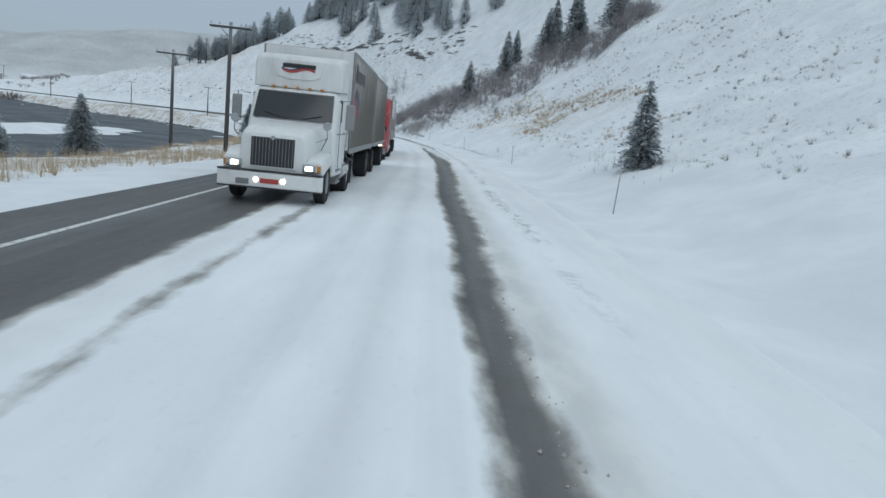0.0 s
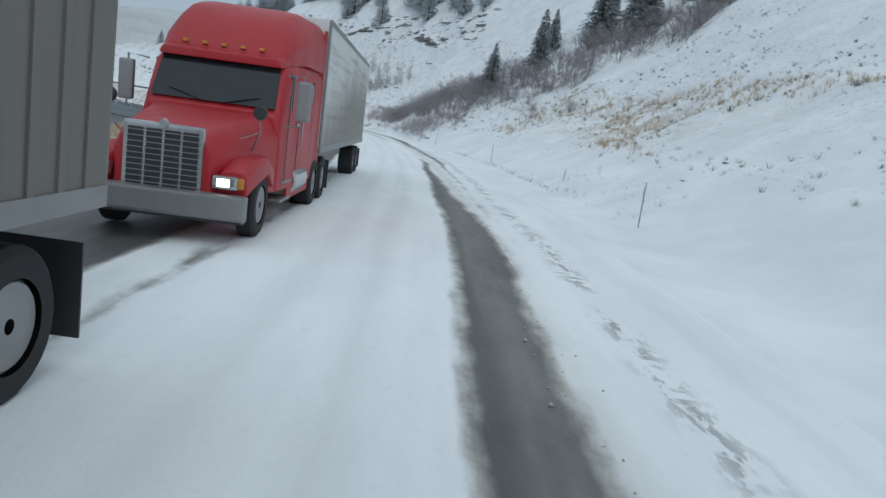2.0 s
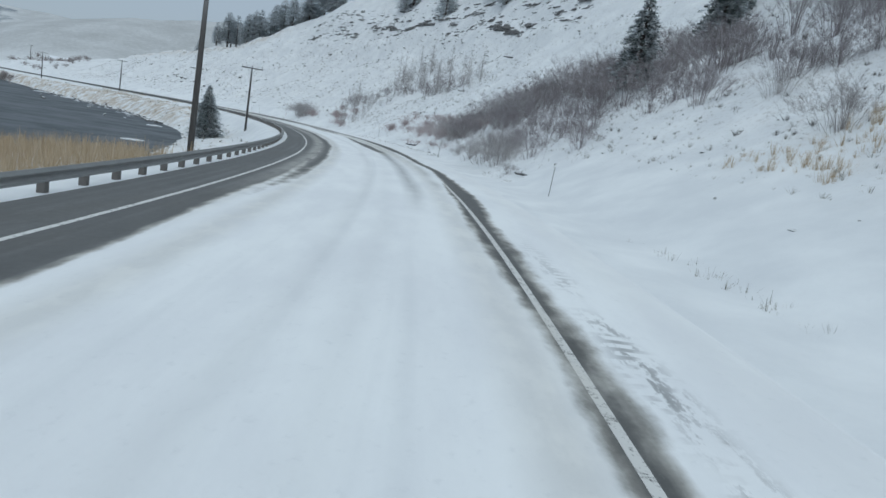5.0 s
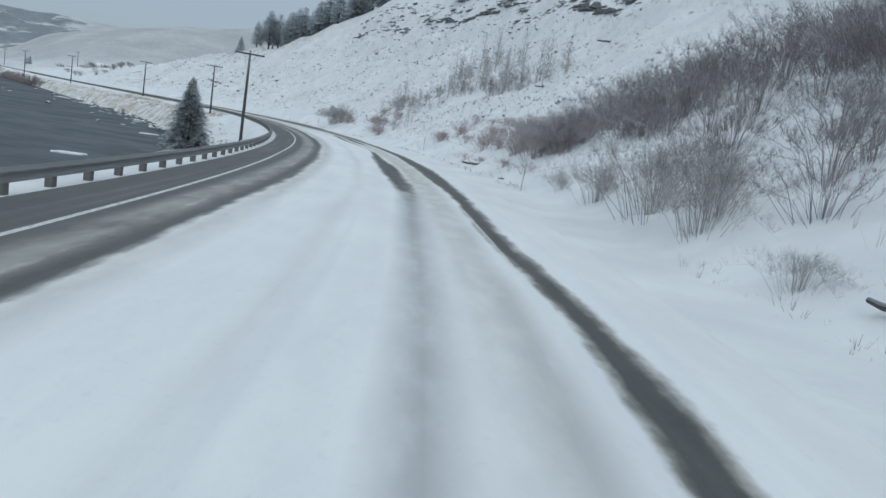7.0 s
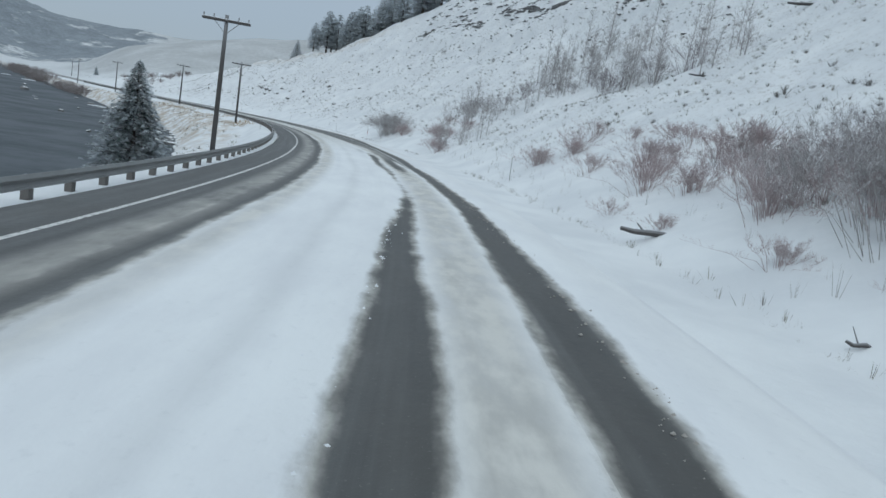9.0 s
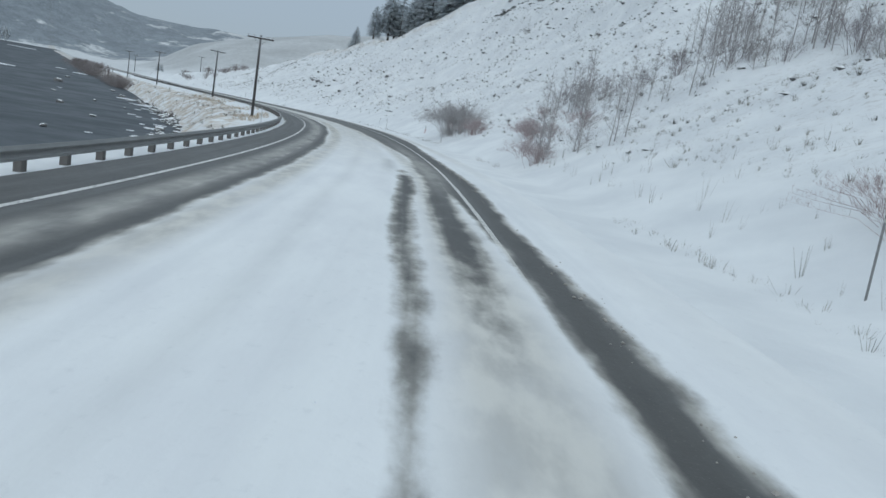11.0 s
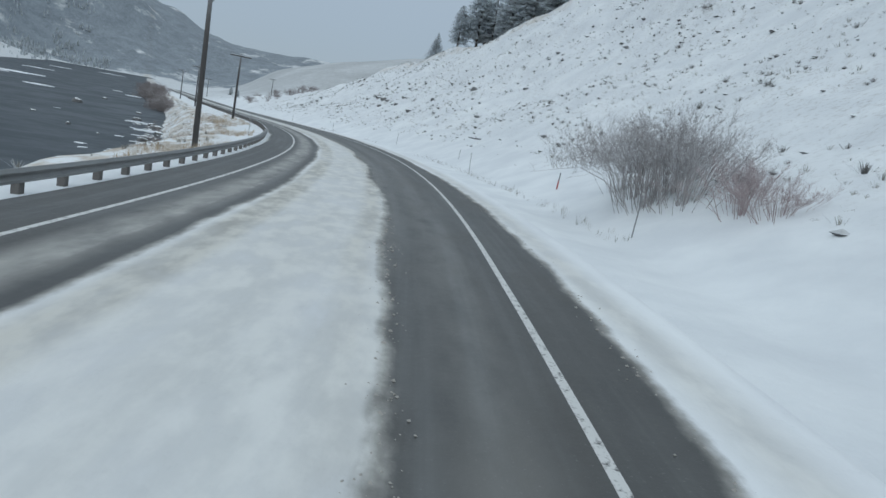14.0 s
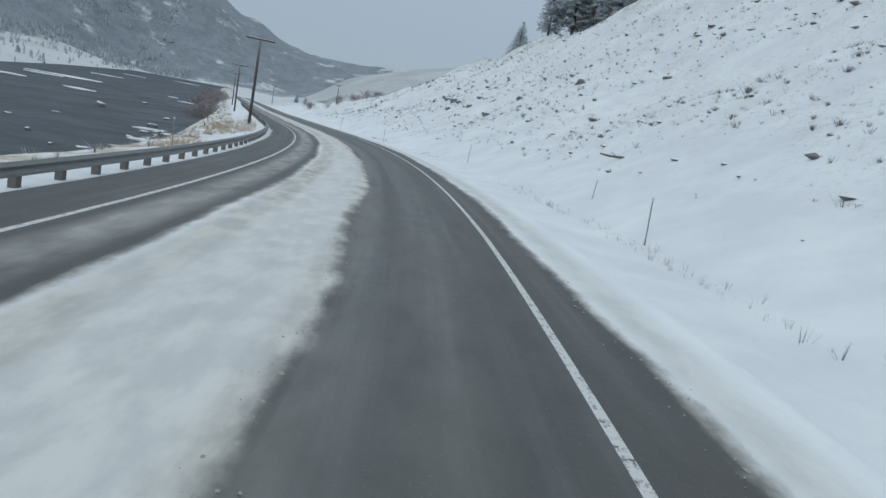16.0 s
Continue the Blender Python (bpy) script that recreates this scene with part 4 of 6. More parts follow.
def shrub_model(seed, h, spread, stems, mat, name, label, category, group, thick=0.014, arch=0.0):
    r = random.Random(seed)
    main, fine, r1 = [], [], []
    for _ in range(stems):
        a, out = r.uniform(0, 6.283), abs(r.gauss(0, 0.55))
        top = h * r.uniform(0.5, 1.05) * math.sqrt(1 - 0.75 * min(out, 1.0) ** 2)
        d = Vector((math.cos(a), math.sin(a), 0))
        base = d * r.uniform(0, 0.62) * min(out * 1.6, 1.0) * spread * 0.5
        p3 = base + d * out * spread * 0.75 + Vector((0, 0, top))
        p1 = base.lerp(p3, 0.35) + Vector((0, 0, 0.12 * h)) + d * 0.02
        p2 = base.lerp(p3, 0.7) + Vector((r.uniform(-1, 1), r.uniform(-1, 1), 0.5)) * 0.06 * h
        # weighed-down stems rise, lean out and hang at their ends
        if arch and r.random() < arch:
            p2 = p2 + Vector((0, 0, 0.10 * h))
            p3 = p3 + d * spread * r.uniform(0.12, 0.40) - Vector((0, 0, top * r.uniform(0.2, 0.55)))
        base.z = -0.25
        main.append([base, p1, p2, p3])
        r1.append(thick * r.uniform(0.5, 1.1))
        for _ in range(r.randint(11, 16)):
            f = r.uniform(0.25, 0.98)
            o = p1.lerp(p2, f / 0.5) if f < 0.5 else p2.lerp(p3, (f - 0.5) / 0.5)
            e = o + Vector((r.uniform(-1, 1), r.uniform(-1, 1), r.uniform(0.3, 1.6))) * h * 0.13 + d * 0.05 * h
            fine.append((o, e, thick * 0.36))
            for _ in range(5):
                o2 = o.lerp(e, r.uniform(0.2, 0.95))
                fine.append((o2, o2 + Vector((r.uniform(-1, 1), r.uniform(-1, 1), r.uniform(0.1, 1.3))) * h * 0.075, -thick * 0.27))
    t = thing(name, Matrix(), label, category, group)
    for n, me in (("stem_clump", stems_mesh("stem_clump", main, r1, mat)), ("twig_spray", twig_tufts("twig_spray", fine, mat))):
        o = tagged(new(n, me), kind="stuff" if n != "trunk" else "")
        o.parent = t
    return t


def sapling_model(seed, h, mat):
    r = random.Random(seed)
    main, fine, r1 = [], [], []
    for n in range(r.randint(1, 2)):
        x, y = r.uniform(-0.5, 0.5), r.uniform(-0.5, 0.5)
        k = h * (r.uniform(0.9, 1.05) if n == 0 else r.uniform(0.45, 0.75))
        pts = [Vector((x, y, -0.3)), Vector((x + r.uniform(-0.1, 0.1), y + r.uniform(-0.1, 0.1), k * 0.4)), Vector((x + r.uniform(-0.25, 0.25), y + r.uniform(-0.25, 0.25), k))]
        main.append(pts)
        r1.append(0.045)
        for _ in range(58):
            f = r.uniform(0.10, 0.98)
            o = pts[0].lerp(pts[1], f / 0.45) if f < 0.45 else pts[1].lerp(pts[2], (f - 0.45) / 0.55)
            a, ln = r.uniform(0, 6.283), r.uniform(0.6, 1.2) * (0.20 * h * (1.12 - f) + 0.20)
            e = o + Vector((math.cos(a) * ln * 0.95, math.sin(a) * ln * 0.95, ln * r.uniform(0.4, 1.0)))
            fine.append((o, e, 0.010))
            for _ in range(5):
                o2 = o.lerp(e, r.uniform(0.3, 0.95))
                fine.append((o2, o2 + Vector((r.uniform(-1, 1), r.uniform(-1, 1), r.uniform(0.3, 1.2))) * ln * 0.45, -0.007))
    t = thing("sapling", Matrix(), "bare grey sapling with fine upright branches", "sapling", "saplings on the slope")
    for n, me in (("trunk", stems_mesh("trunk", main, r1, mat, 5)), ("twig_spray", twig_tufts("twig_spray", fine, mat))):
        o = tagged(new(n, me), kind="stuff" if n != "trunk" else "")
        o.parent = t
    return t


WILLOWS = [shrub_model(200 + k, 2.5, 3.3, 66, M_TWIG_GREY, "willow_shrub", "bare grey-brown willow shrub dusted with snow", "shrub", "willow shrubs beside the road", 0.0135, (0.25, 0.7, 0.5)[k]) for k in range(3)]
REDS = [shrub_model(300 + k, 1.35, 2.7, 50, M_TWIG_RED, "red_twig_shrub", "bare reddish twiggy shrub in snow", "shrub", "reddish shrubs on the lower slope", 0.013) for k in range(3)]
FAR_WILLOWS = [shrub_model(600 + k, 2.5, 3.3, 30, M_TWIG_BANK, "willow_shrub", "bare grey-brown willow shrub dusted with snow", "shrub", "willow shrubs of the river bank", 0.034) for k in range(3)]
BRUSH = [shrub_model(400 + k, 2.9, 4.2, 46, M_TWIG_DARK, "brush_thicket", "dense grey-brown bare brush on the slope", "shrub", "brush of the gully", 0.017) for k in range(3)]
SAPLINGS = [sapling_model(500 + k, 5.5, M_TWIG_GREY) for k in range(4)]


def by_station(rows, base):
    out = []
    for s, l, size in rows:
        x, y, _ = at(s, l)
        out.append((float(x), float(y), size / base, rng.uniform(0, 6.28)))
    return out


rows = [(129.7, -8.0, 2.9), (130.8, -8.7, 2.3), (126.0, -7.9, 2.0), (127.0, -8.7, 2.2), (120.5, -7.3, 1.0), (134.2, -7.7, 1.6), (135.4, -8.4, 1.4), (139.0, -7.7, 0.8), (140.5, -8.0, 0.9), (151, -9.6, 2.3), (152.5, -10.6, 2.6), (154, -11.5, 2.3), (149, -13.4, 2.8), (151.5, -14.6, 2.6), (156, -10.4, 2.0), (144, -15.0, 2.6)]
rows += [(233.9, -8.7, 3.4), (235.6, -8.9, 2.9), (232.5, -9.3, 3.1), (237.6, -9.2, 2.0), (234.5, -9.8, 3.1)]
far = [(458, -12.5, 2.2), (451, -17, 2.4), (446, -19, 2.0), (470, -14, 2.4), (480, -24, 2.6), (490, -16, 2.2), (500, -28, 2.6)]
rows += [(103, -15.5, 2.2), (96, -17, 1.6), (110, -17, 1.8)]
far += [(300 + 9 * k, 18.6 + (k % 3) * 0.5, 1.4) for k in range(8)] + [(398 + 2.6 * k, 15.2 + (k * 7 % 5) * 0.6, 2.6 + (k * 3 % 4) * 0.4) for k in range(20)] + [(474 + 3.3 * k, 14.5 + (k * 7 % 9) * 0.75, 3.4 + (k * 3 % 4) * 0.45) for k in range(40)] + [(450 + 9 * k, 18.8 + 0.1 * k, 2.6) for k in range(7)] + [(452 + 5 * k, -(24 + (k * 5 % 7) * 1.5 + k), 2.2 + (k % 3) * 0.4) for k in range(16)] + [(560 + 6 * k, -(30 + 2.5 * k + (k % 3) * 4), 3.6) for k in range(14)] + [(545 + 9 * k, 22 + (k % 4) * 5, 3.2) for k in range(14)]
plant(WILLOWS, by_station(rows, 2.6), set())
plant(FAR_WILLOWS, by_station(far, 2.6), set())
rows = []
for _ in range(44):
    s = rng.uniform(149, 182)
    rows.append((s, -(9.2 + rng.uniform(0, 4.2) + 0.05 * max(0, 165 - s)), rng.uniform(1.0, 1.7)))
for _ in range(8):
    rows.append((rng.uniform(210, 224), -rng.uniform(10.8, 13.5), rng.uniform(0.9, 1.7)))
rows += [(162, -7.7, 0.8), (158, -7.9, 0.7), (152, -8.0, 0.9), (147, -8.2, 0.8), (229.5, -9.6, 1.6), (230.6, -10.2, 1.7), (228.2, -9.9, 1.4), (204.2, -8.0, 1.4), (208.2, -8.4, 1.2), (209.5, -8.8, 1.1), (205.4, -8.6, 1.3), (213.5, -10.2, 1.4), (215, -10.6, 1.5), (212, -10.9, 1.4), (217, -11.0, 1.4)]
plant(REDS, by_station(rows, 1.6), set())
rows = []
for _ in range(212):
    s = 98 + 58 * rng.random()
    lo = np.interp(s, [98, 104, 108, 113, 118, 123, 128, 140, 155, 182], [30, 24.5, 18, 16.5, 13.5, 11.5, 10.5, 11.5, 10.0, 10.5])
    hi = np.interp(s, [98, 120, 138, 147, 156], [38, 36, 30, 20, 14])
    f = rng.random()
    rows.append((s, -float(lo + (hi - lo) * f), rng.uniform(1.3, 2.4) + (1.3 * rng.random() if 0.2 < f < 0.8 and s < 150 else 0.0)))
rows += [(128.6, -9.3, 2.0), (131.5, -10.4, 2.2), (123.8, -9.6, 1.8), (126.2, -11.2, 2.3), (119.8, -11.4, 1.9), (146.0, -13.2, 2.8), (149.5, -15.0, 3.0), (153.0, -17.0, 2.8), (143.5, -14.8, 2.8), (138.0, -13.6, 2.2)]
rows += [(196, -20.5, 1.8), (199.5, -21.6, 2.2), (203, -20.2, 1.5), (207, -19.5, 1.7), (211, -18.4, 1.9), (215, -17.8, 1.6), (219, -17.0, 1.9), (222.5, -16.6, 2.1), (225.5, -16.2, 1.8), (192, -22.4, 2.4), (188, -23.0, 2.6)]
plant(BRUSH, by_station(rows, 3.0), set())
rows = [(204.6, -8.5, 5.4), (206.3, -9.1, 4.2), (203.2, -9.7, 4.6), (201.6, -10.6, 4.2), (202.2, -11.8, 4.4), (205.6, -10.8, 3.4), (274.2, -32.5, 2.9), (281, -35, 1.8), (262, -33.5, 2.0)]
for _ in range(46):
    s = rng.uniform(184, 217)
    rows.append((s, -(20.2 + rng.uniform(0, 5.6)), rng.uniform(2.0, 4.5) if rng.random() < 0.5 else rng.uniform(4.5, 6.8)))
for _ in range(34):
    f = rng.random()
    rows.append((203 + 25 * f, -(18.5 - 2.0 * f + rng.uniform(-3.5, 3.0)), rng.uniform(1.6, 4.8)))
plant(SAPLINGS, by_station(rows, 5.5), set())


# ---- rocks and ledges ----
def rock_mesh(seed, flat):
    bm = bmesh.new()
    bmesh.ops.create_icosphere(bm, subdivisions=2, radius=1.0)
    off = Vector((seed * 7.3, seed * 3.1, 0))
    for v in bm.verts:
        n = v.co.normalized()
        cell = noise.cell(n * 2.1 + off)
        k = 1 + 0.28 * noise.noise(n * 1.7 + off) + 0.16 * noise.noise(n * 4.3 + off) + 0.12 * (cell - 0.5)
        v.co = Vector((n.x * k, n.y * k * 0.62, n.z * k * flat))
        v.co.z = min(v.co.z, flat * 0.82)
    me = bpy.data.meshes.new("rock")
    bm.to_mesh(me)
    bm.free()
    me.materials.append(M_ROCK)
    return me


ROCKS = [rock_mesh(k, (0.38, 0.5, 0.6, 0.42, 0.75)[k]) for k in range(5)]


def lay_rock(x, y, size, turn, k, label, group, name="rock", tilt=0.0):
    o = new(name, ROCKS[k % 5])
    o.matrix_world = Matrix.Translation((x, y, z_at(x, y) + 0.05 * size)) @ Euler((tilt, 0, turn)).to_matrix().to_4x4() @ Matrix.Scale(size, 4)
    return tagged(o, label, "rock", group)


def ledge_mesh(seed):
    """Layered slabs that step back into the slope: x along it, y uphill."""
    r = random.Random(seed)
    bm = bmesh.new()
    z, y = -0.35, 0.0
    for i in range(r.randint(3, 5)):
        t = r.uniform(0.14, 0.36)
        x0 = -r.uniform(0.8, 2.2)
        while x0 < r.uniform(1.2, 2.2):
            w = r.uniform(0.25, 1.0)
            yy, tt = y + r.uniform(-0.3, 0.3), t * r.uniform(0.5, 1.4)
            n0 = len(bm.verts)
            box(bm, x0 + w / 2, yy + 1.0, z + tt / 2, w * 1.02, 2.0, tt, 0.0, Euler((r.uniform(-0.08, 0.08), r.uniform(-0.06, 0.06), r.uniform(-0.12, 0.12))).to_matrix())
            bm.verts.ensure_lookup_table()
            for v in bm.verts[n0:]:
                v.co += Vector((r.uniform(-1, 1), r.uniform(-1, 1), r.uniform(-0.6, 0.6))) * 0.09
            x0 += w
        z += t
        y += r.uniform(0.3, 0.7)
    me = bpy.data.meshes.new("rock_ledge")
    bm.to_mesh(me)
    bm.free()
    me.materials.append(M_ROCK)
    return me


LEDGES = [ledge_mesh(30 + k) for k in range(6)]
for n in range(400):
    s = rng.uniform(176, 300)
    # bands of layered ledges along the slope
    r = float(np.interp(s, [180, 210, 225, 255, 292], [35.5, 35.5, 37.8, 39.2, 38.8])) + (0.0, 0.9, 3.6, -0.9, 5.2, 2.1)[n % 6] + 0.8 * math.sin(s / 4.1) + rng.uniform(-0.8, 0.8)
    x, y, _ = at(s, -r)
    o = new("rock_ledge", LEDGES[n % 6])
    k = rng.uniform(0.28, 0.62) if n % 5 else rng.uniform(0.7, 1.1)
    o.matrix_world = Matrix.Translation((float(x), float(y), z_at(float(x), float(y)) + 0.32 * k)) @ Matrix.Rotation(heading(s) - radians(90) + rng.uniform(-0.2, 0.2), 4, "Z") @ Matrix.Diagonal((k * rng.uniform(0.9, 1.7), k, k, 1))
    tagged(o, "layered brown-grey rock ledge capped with snow", "rock", "rock ledges of the slope")
for n in range(46):
    s = rng.uniform(285, 400)
    x, y, _ = at(s, -rng.uniform(13, 27))
    lay_rock(float(x), float(y), rng.uniform(0.18, 0.55), rng.uniform(0, 6.28), n, "small dark stone on the snowy slope", "stones of the far slope")
for n, (s, l, size) in enumerate([(335, -19.3, 0.9), (338, -19.6, 1.0), (342, -19.9, 0.8), (345, -20.6, 0.8), (334, -17.6, 0.5), (330, -20.6, 0.7), (318, -17.3, 0.7), (305, -22, 0.9), (352, -17, 0.6)]):
    x, y, _ = at(s, l)
    lay_rock(float(x), float(y), size, rng.uniform(0, 6.28), n, "dark boulder on the snowy slope", "stones of the far slope", "boulder")


# ---- stuff: sage tufts, dry stalks and tawny grass ----
def tuft_sheet(name, places, blades, h, spread, width, mat, label, seed):
    """Clumps of thin upright blades in one mesh. places: x, y, size."""
    r = np.random.RandomState(seed)
    pl = np.array(places)
    n = len(pl)
    z = ground_z(pl[:, 0], pl[:, 1], False)[0]
    a = r.uniform(0, 6.283, (n, blades))
    out = np.abs(r.normal(0, 0.5, (n, blades))) * spread * pl[:, 2:3]
    top = h * pl[:, 2:3] * r.uniform(0.5, 1.1, (n, blades))
    bx = pl[:, 0:1] + 0.35 * out * np.cos(a)
    by = pl[:, 1:2] + 0.35 * out * np.sin(a)
    tx, ty = pl[:, 0:1] + out * np.cos(a), pl[:, 1:2] + out * np.sin(a)
    w = width * pl[:, 2:3] * r.uniform(0.6, 1.4, (n, blades))
    c, s = -np.sin(a + r.uniform(-1, 1, (n, blades))), np.cos(a)
    zz = np.repeat(z[:, None], blades, 1) - 0.05
    v = np.stack([np.stack([bx - w * c, by - w * s, zz], -1), np.stack([bx + w * c, by + w * s, zz], -1), np.stack([tx + 0.3 * w * c, ty + 0.3 * w * s, zz + top], -1), np.stack([tx - 0.3 * w * c, ty - 0.3 * w * s, zz + top], -1)], 2).reshape(-1, 3)
    q = np.arange(n * blades)[:, None] * 4 + np.arange(4)
    tagged(new(name, mesh_from(name, v.tolist(), q.tolist(), mat)), label, "vegetation", kind="stuff")


def scatter(count, s0, s1, r0, r1, lo, hi, side=-1, clump=0.0):
    out = []
    for _ in range(count):
        s, d = rng.uniform(s0, s1), rng.uniform(r0, r1)
        if clump and math.sin(s * 0.21 + 1.7 * math.sin(d * 0.31)) + math.sin(d * 0.43 + s * 0.07) < clump:
            continue
        x, y, _ = at(s, side * d)
        out.append((float(x), float(y), lo + (hi - lo) * rng.random() ** 2.5))
    return out


tuft_sheet("sagebrush", scatter(9000, 20, 200, 10.5, 34, 0.3, 1.25, clump=-1.0) + scatter(9500, 190, 430, 10, 38, 0.25, 1.5, clump=-1.2) + scatter(300, 430, 620, 9, 60, 0.6, 2.2), 20, 0.21, 0.42, 0.0075, M_SAGE, "small sage tufts poking through snow on the slope", 11)
tuft_sheet("sage_clumps", scatter(3000, 188, 435, 13, 42, 0.35, 1.5, clump=-1.3) + scatter(1500, 40, 190, 13, 34, 0.45, 1.6, clump=-0.9), 40, 0.2, 0.36, 0.008, M_CLUMP, "dark sage clumps dotted over the snowy slope", 17)
tuft_sheet("snowy_sage", scatter(420, 225, 400, 12, 36, 0.9, 2.4, clump=-0.6), 70, 0.17, 0.34, 0.0055, M_CLUMP, "low rounded sage bushes half buried in snow", 19)
tuft_sheet("tall_weeds", scatter(90, 184, 212, 7.8, 13, 0.7, 1.6) + scatter(70, 116, 150, 7.4, 11, 0.6, 1.4) + scatter(60, 150, 184, 7.2, 9.5, 0.6, 1.3) + scatter(40, 26, 40, 8.4, 11, 0.8, 1.6), 6, 0.5, 0.26, 0.0035, M_SAGE, "tall thin weed stalks standing in the snow", 18)
tuft_sheet("dry_stalks", scatter(1900, 60, 330, 6.3, 6.9, 0.3, 1.3, clump=-0.2) + scatter(260, 10, 70, 6.6, 9.5, 0.5, 1.2, clump=0.3), 8, 0.25, 0.34, 0.005, M_SAGE, "thin dry stalks along the verge", 12)
gold = scatter(1900, 58, 104, 11.5, 20.5, 0.4, 1.15, clump=-0.1) + scatter(200, 40, 64, 12, 19, 0.4, 0.9, clump=0.3)
tuft_sheet("tawny_grass_slope", gold, 30, 0.5, 0.6, 0.006, M_GRASS, "tawny dry grass clumps on the slope", 13)
gold = scatter(7000, 10, 116, 11.5, 27, 0.4, 1.2, 1, clump=-0.2) + scatter(3400, 58, 116, 10.0, 17, 0.7, 1.5, 1, clump=-0.9) + scatter(1500, 240, 330, 8.6, 12.5, 0.35, 0.85, 1, clump=-0.3)
tuft_sheet("tawny_grass_bank", gold, 16, 0.62, 0.6, 0.0075, M_GRASS, "tall tawny dry grass along the river bank", 14)
brown = scatter(500, 132, 240, 11, 19, 0.3, 0.8, 1, clump=0.2) + scatter(2600, 240, 345, 9.8, 17.5, 0.3, 0.8, 1, clump=-0.2)
tuft_sheet("brown_grass_bank", brown, 16, 0.42, 0.6, 0.0075, M_BROWN_GRASS, "short brown dry grass on the river bank", 16)
tuft_sheet("bank_sage", scatter(700, 110, 430, 11, 20, 0.4, 1.5, 1) + scatter(350, 430, 640, 12, 40, 0.8, 2.4, 1), 24, 0.3, 0.5, 0.014, M_SAGE, "snowy sage and weeds on the river bank", 15)


def crumb_sheet(name, rows, count, mat, label, seed):
    """Crumbs lying along an edge on the road. rows: station, leftward distance of the edge."""
    r = np.random.RandomState(seed)
    ks = np.array(rows, float)
    s = r.uniform(ks[0, 0], ks[-1, 0], count)
    l = np.interp(s, ks[:, 0], ks[:, 1]) + r.normal(0, 0.13, count)
    size = 0.008 + 0.026 * r.random_sample(count) ** 3
    p = at(s, l)
    z = np.array([float(road_z(a, b)) for a, b in zip(s, l)]) + 0.014
    unit = np.array([(1, 0, 0), (0, 1, 0), (-1, 0, 0), (0, -1, 0), (0, 0, 0.8), (0, 0, -0.8)], float)
    v = unit[None] * r.uniform(0.6, 1.4, (count, 6, 3)) * size[:, None, None] + np.stack([p[:, 0], p[:, 1], z], -1)[:, None]
    tri = np.array([(0, 1, 4), (1, 2, 4), (2, 3, 4), (3, 0, 4), (1, 0, 5), (2, 1, 5), (3, 2, 5), (0, 3, 5)])
    f = (np.arange(count)[:, None, None] * 6 + tri[None]).reshape(-1, 3)
    tagged(new(name, mesh_from(name, v.reshape(-1, 3).tolist(), f.tolist(), mat)), label, "road debris", kind="stuff")


M_CRUMB = mat_plain("dirty_snow_crumbs", (0.40, 0.38, 0.35), 0.8)
crumb_sheet("dirty_crumbs", [(205, -0.35), (224, 0.35), (240, 0.95), (255, 1.2), (290, 1.45)], 2600, M_CRUMB, "dirty ice crumbs along the snow edge on the asphalt", 41)
crumb_sheet("verge_crumbs", [(140, -2.65), (186, -2.45), (203, -2.35), (224, -2.95), (255, -2.75), (290, -2.75)], 2200, M_CRUMB, "grey snow crumbs along the shoulder edge", 42)
crumb_sheet("track_crumbs", [(132, 0.45), (144, 0.68), (158, 0.2), (176, 0.42)], 700, M_SNOW, "white snow crumbs beside a bare wheel track", 43)
crumb_sheet("start_crumbs", [(-10, -1.2), (30, -1.4), (46, -1.65), (66, -1.1)], 1500, M_CRUMB, "grey slush crumbs beside the bare wheel track", 44)


def stone_sheet(places, seed):
    """Small stones in one mesh: jittered blocks of eight faces."""
    r = np.random.RandomState(seed)
    pl = np.array(places)
    n = len(pl)
    z = ground_z(pl[:, 0], pl[:, 1], False)[0]
    unit = np.array([(1, 0, 0), (0, 1, 0), (-1, 0, 0), (0, -1, 0), (0, 0, 0.7), (0, 0, -0.7)], float)
    turn = r.uniform(0, 6.283, n)
    v = unit[None] * r.uniform(0.6, 1.4, (n, 6, 3)) * np.stack([pl[:, 2] * 1.3, pl[:, 2] * 0.8, pl[:, 2] * 0.7], -1)[:, None]
    v = np.stack([v[..., 0] * np.cos(turn)[:, None] - v[..., 1] * np.sin(turn)[:, None], v[..., 0] * np.sin(turn)[:, None] + v[..., 1] * np.cos(turn)[:, None], v[..., 2]], -1)
    v += np.stack([pl[:, 0], pl[:, 1], z + 0.15 * pl[:, 2]], -1)[:, None]
    tri = np.array([(0, 1, 4), (1, 2, 4), (2, 3, 4), (3, 0, 4), (1, 0, 5), (2, 1, 5), (3, 2, 5), (0, 3, 5)])
    f = (np.arange(n)[:, None, None] * 6 + tri[None]).reshape(-1, 3)
    tagged(new("loose_stones", mesh_from("loose_stones", v.reshape(-1, 3).tolist(), f.tolist(), M_ROCK)), "loose dark stones scattered over the snowy slope", "stones", kind="stuff")


stone_sheet(scatter(1500, 195, 440, 9, 40, 0.04, 0.26) + scatter(600, 195, 300, 28, 44, 0.08, 0.45) + scatter(160, 30, 130, 9, 24, 0.03, 0.16), 21)


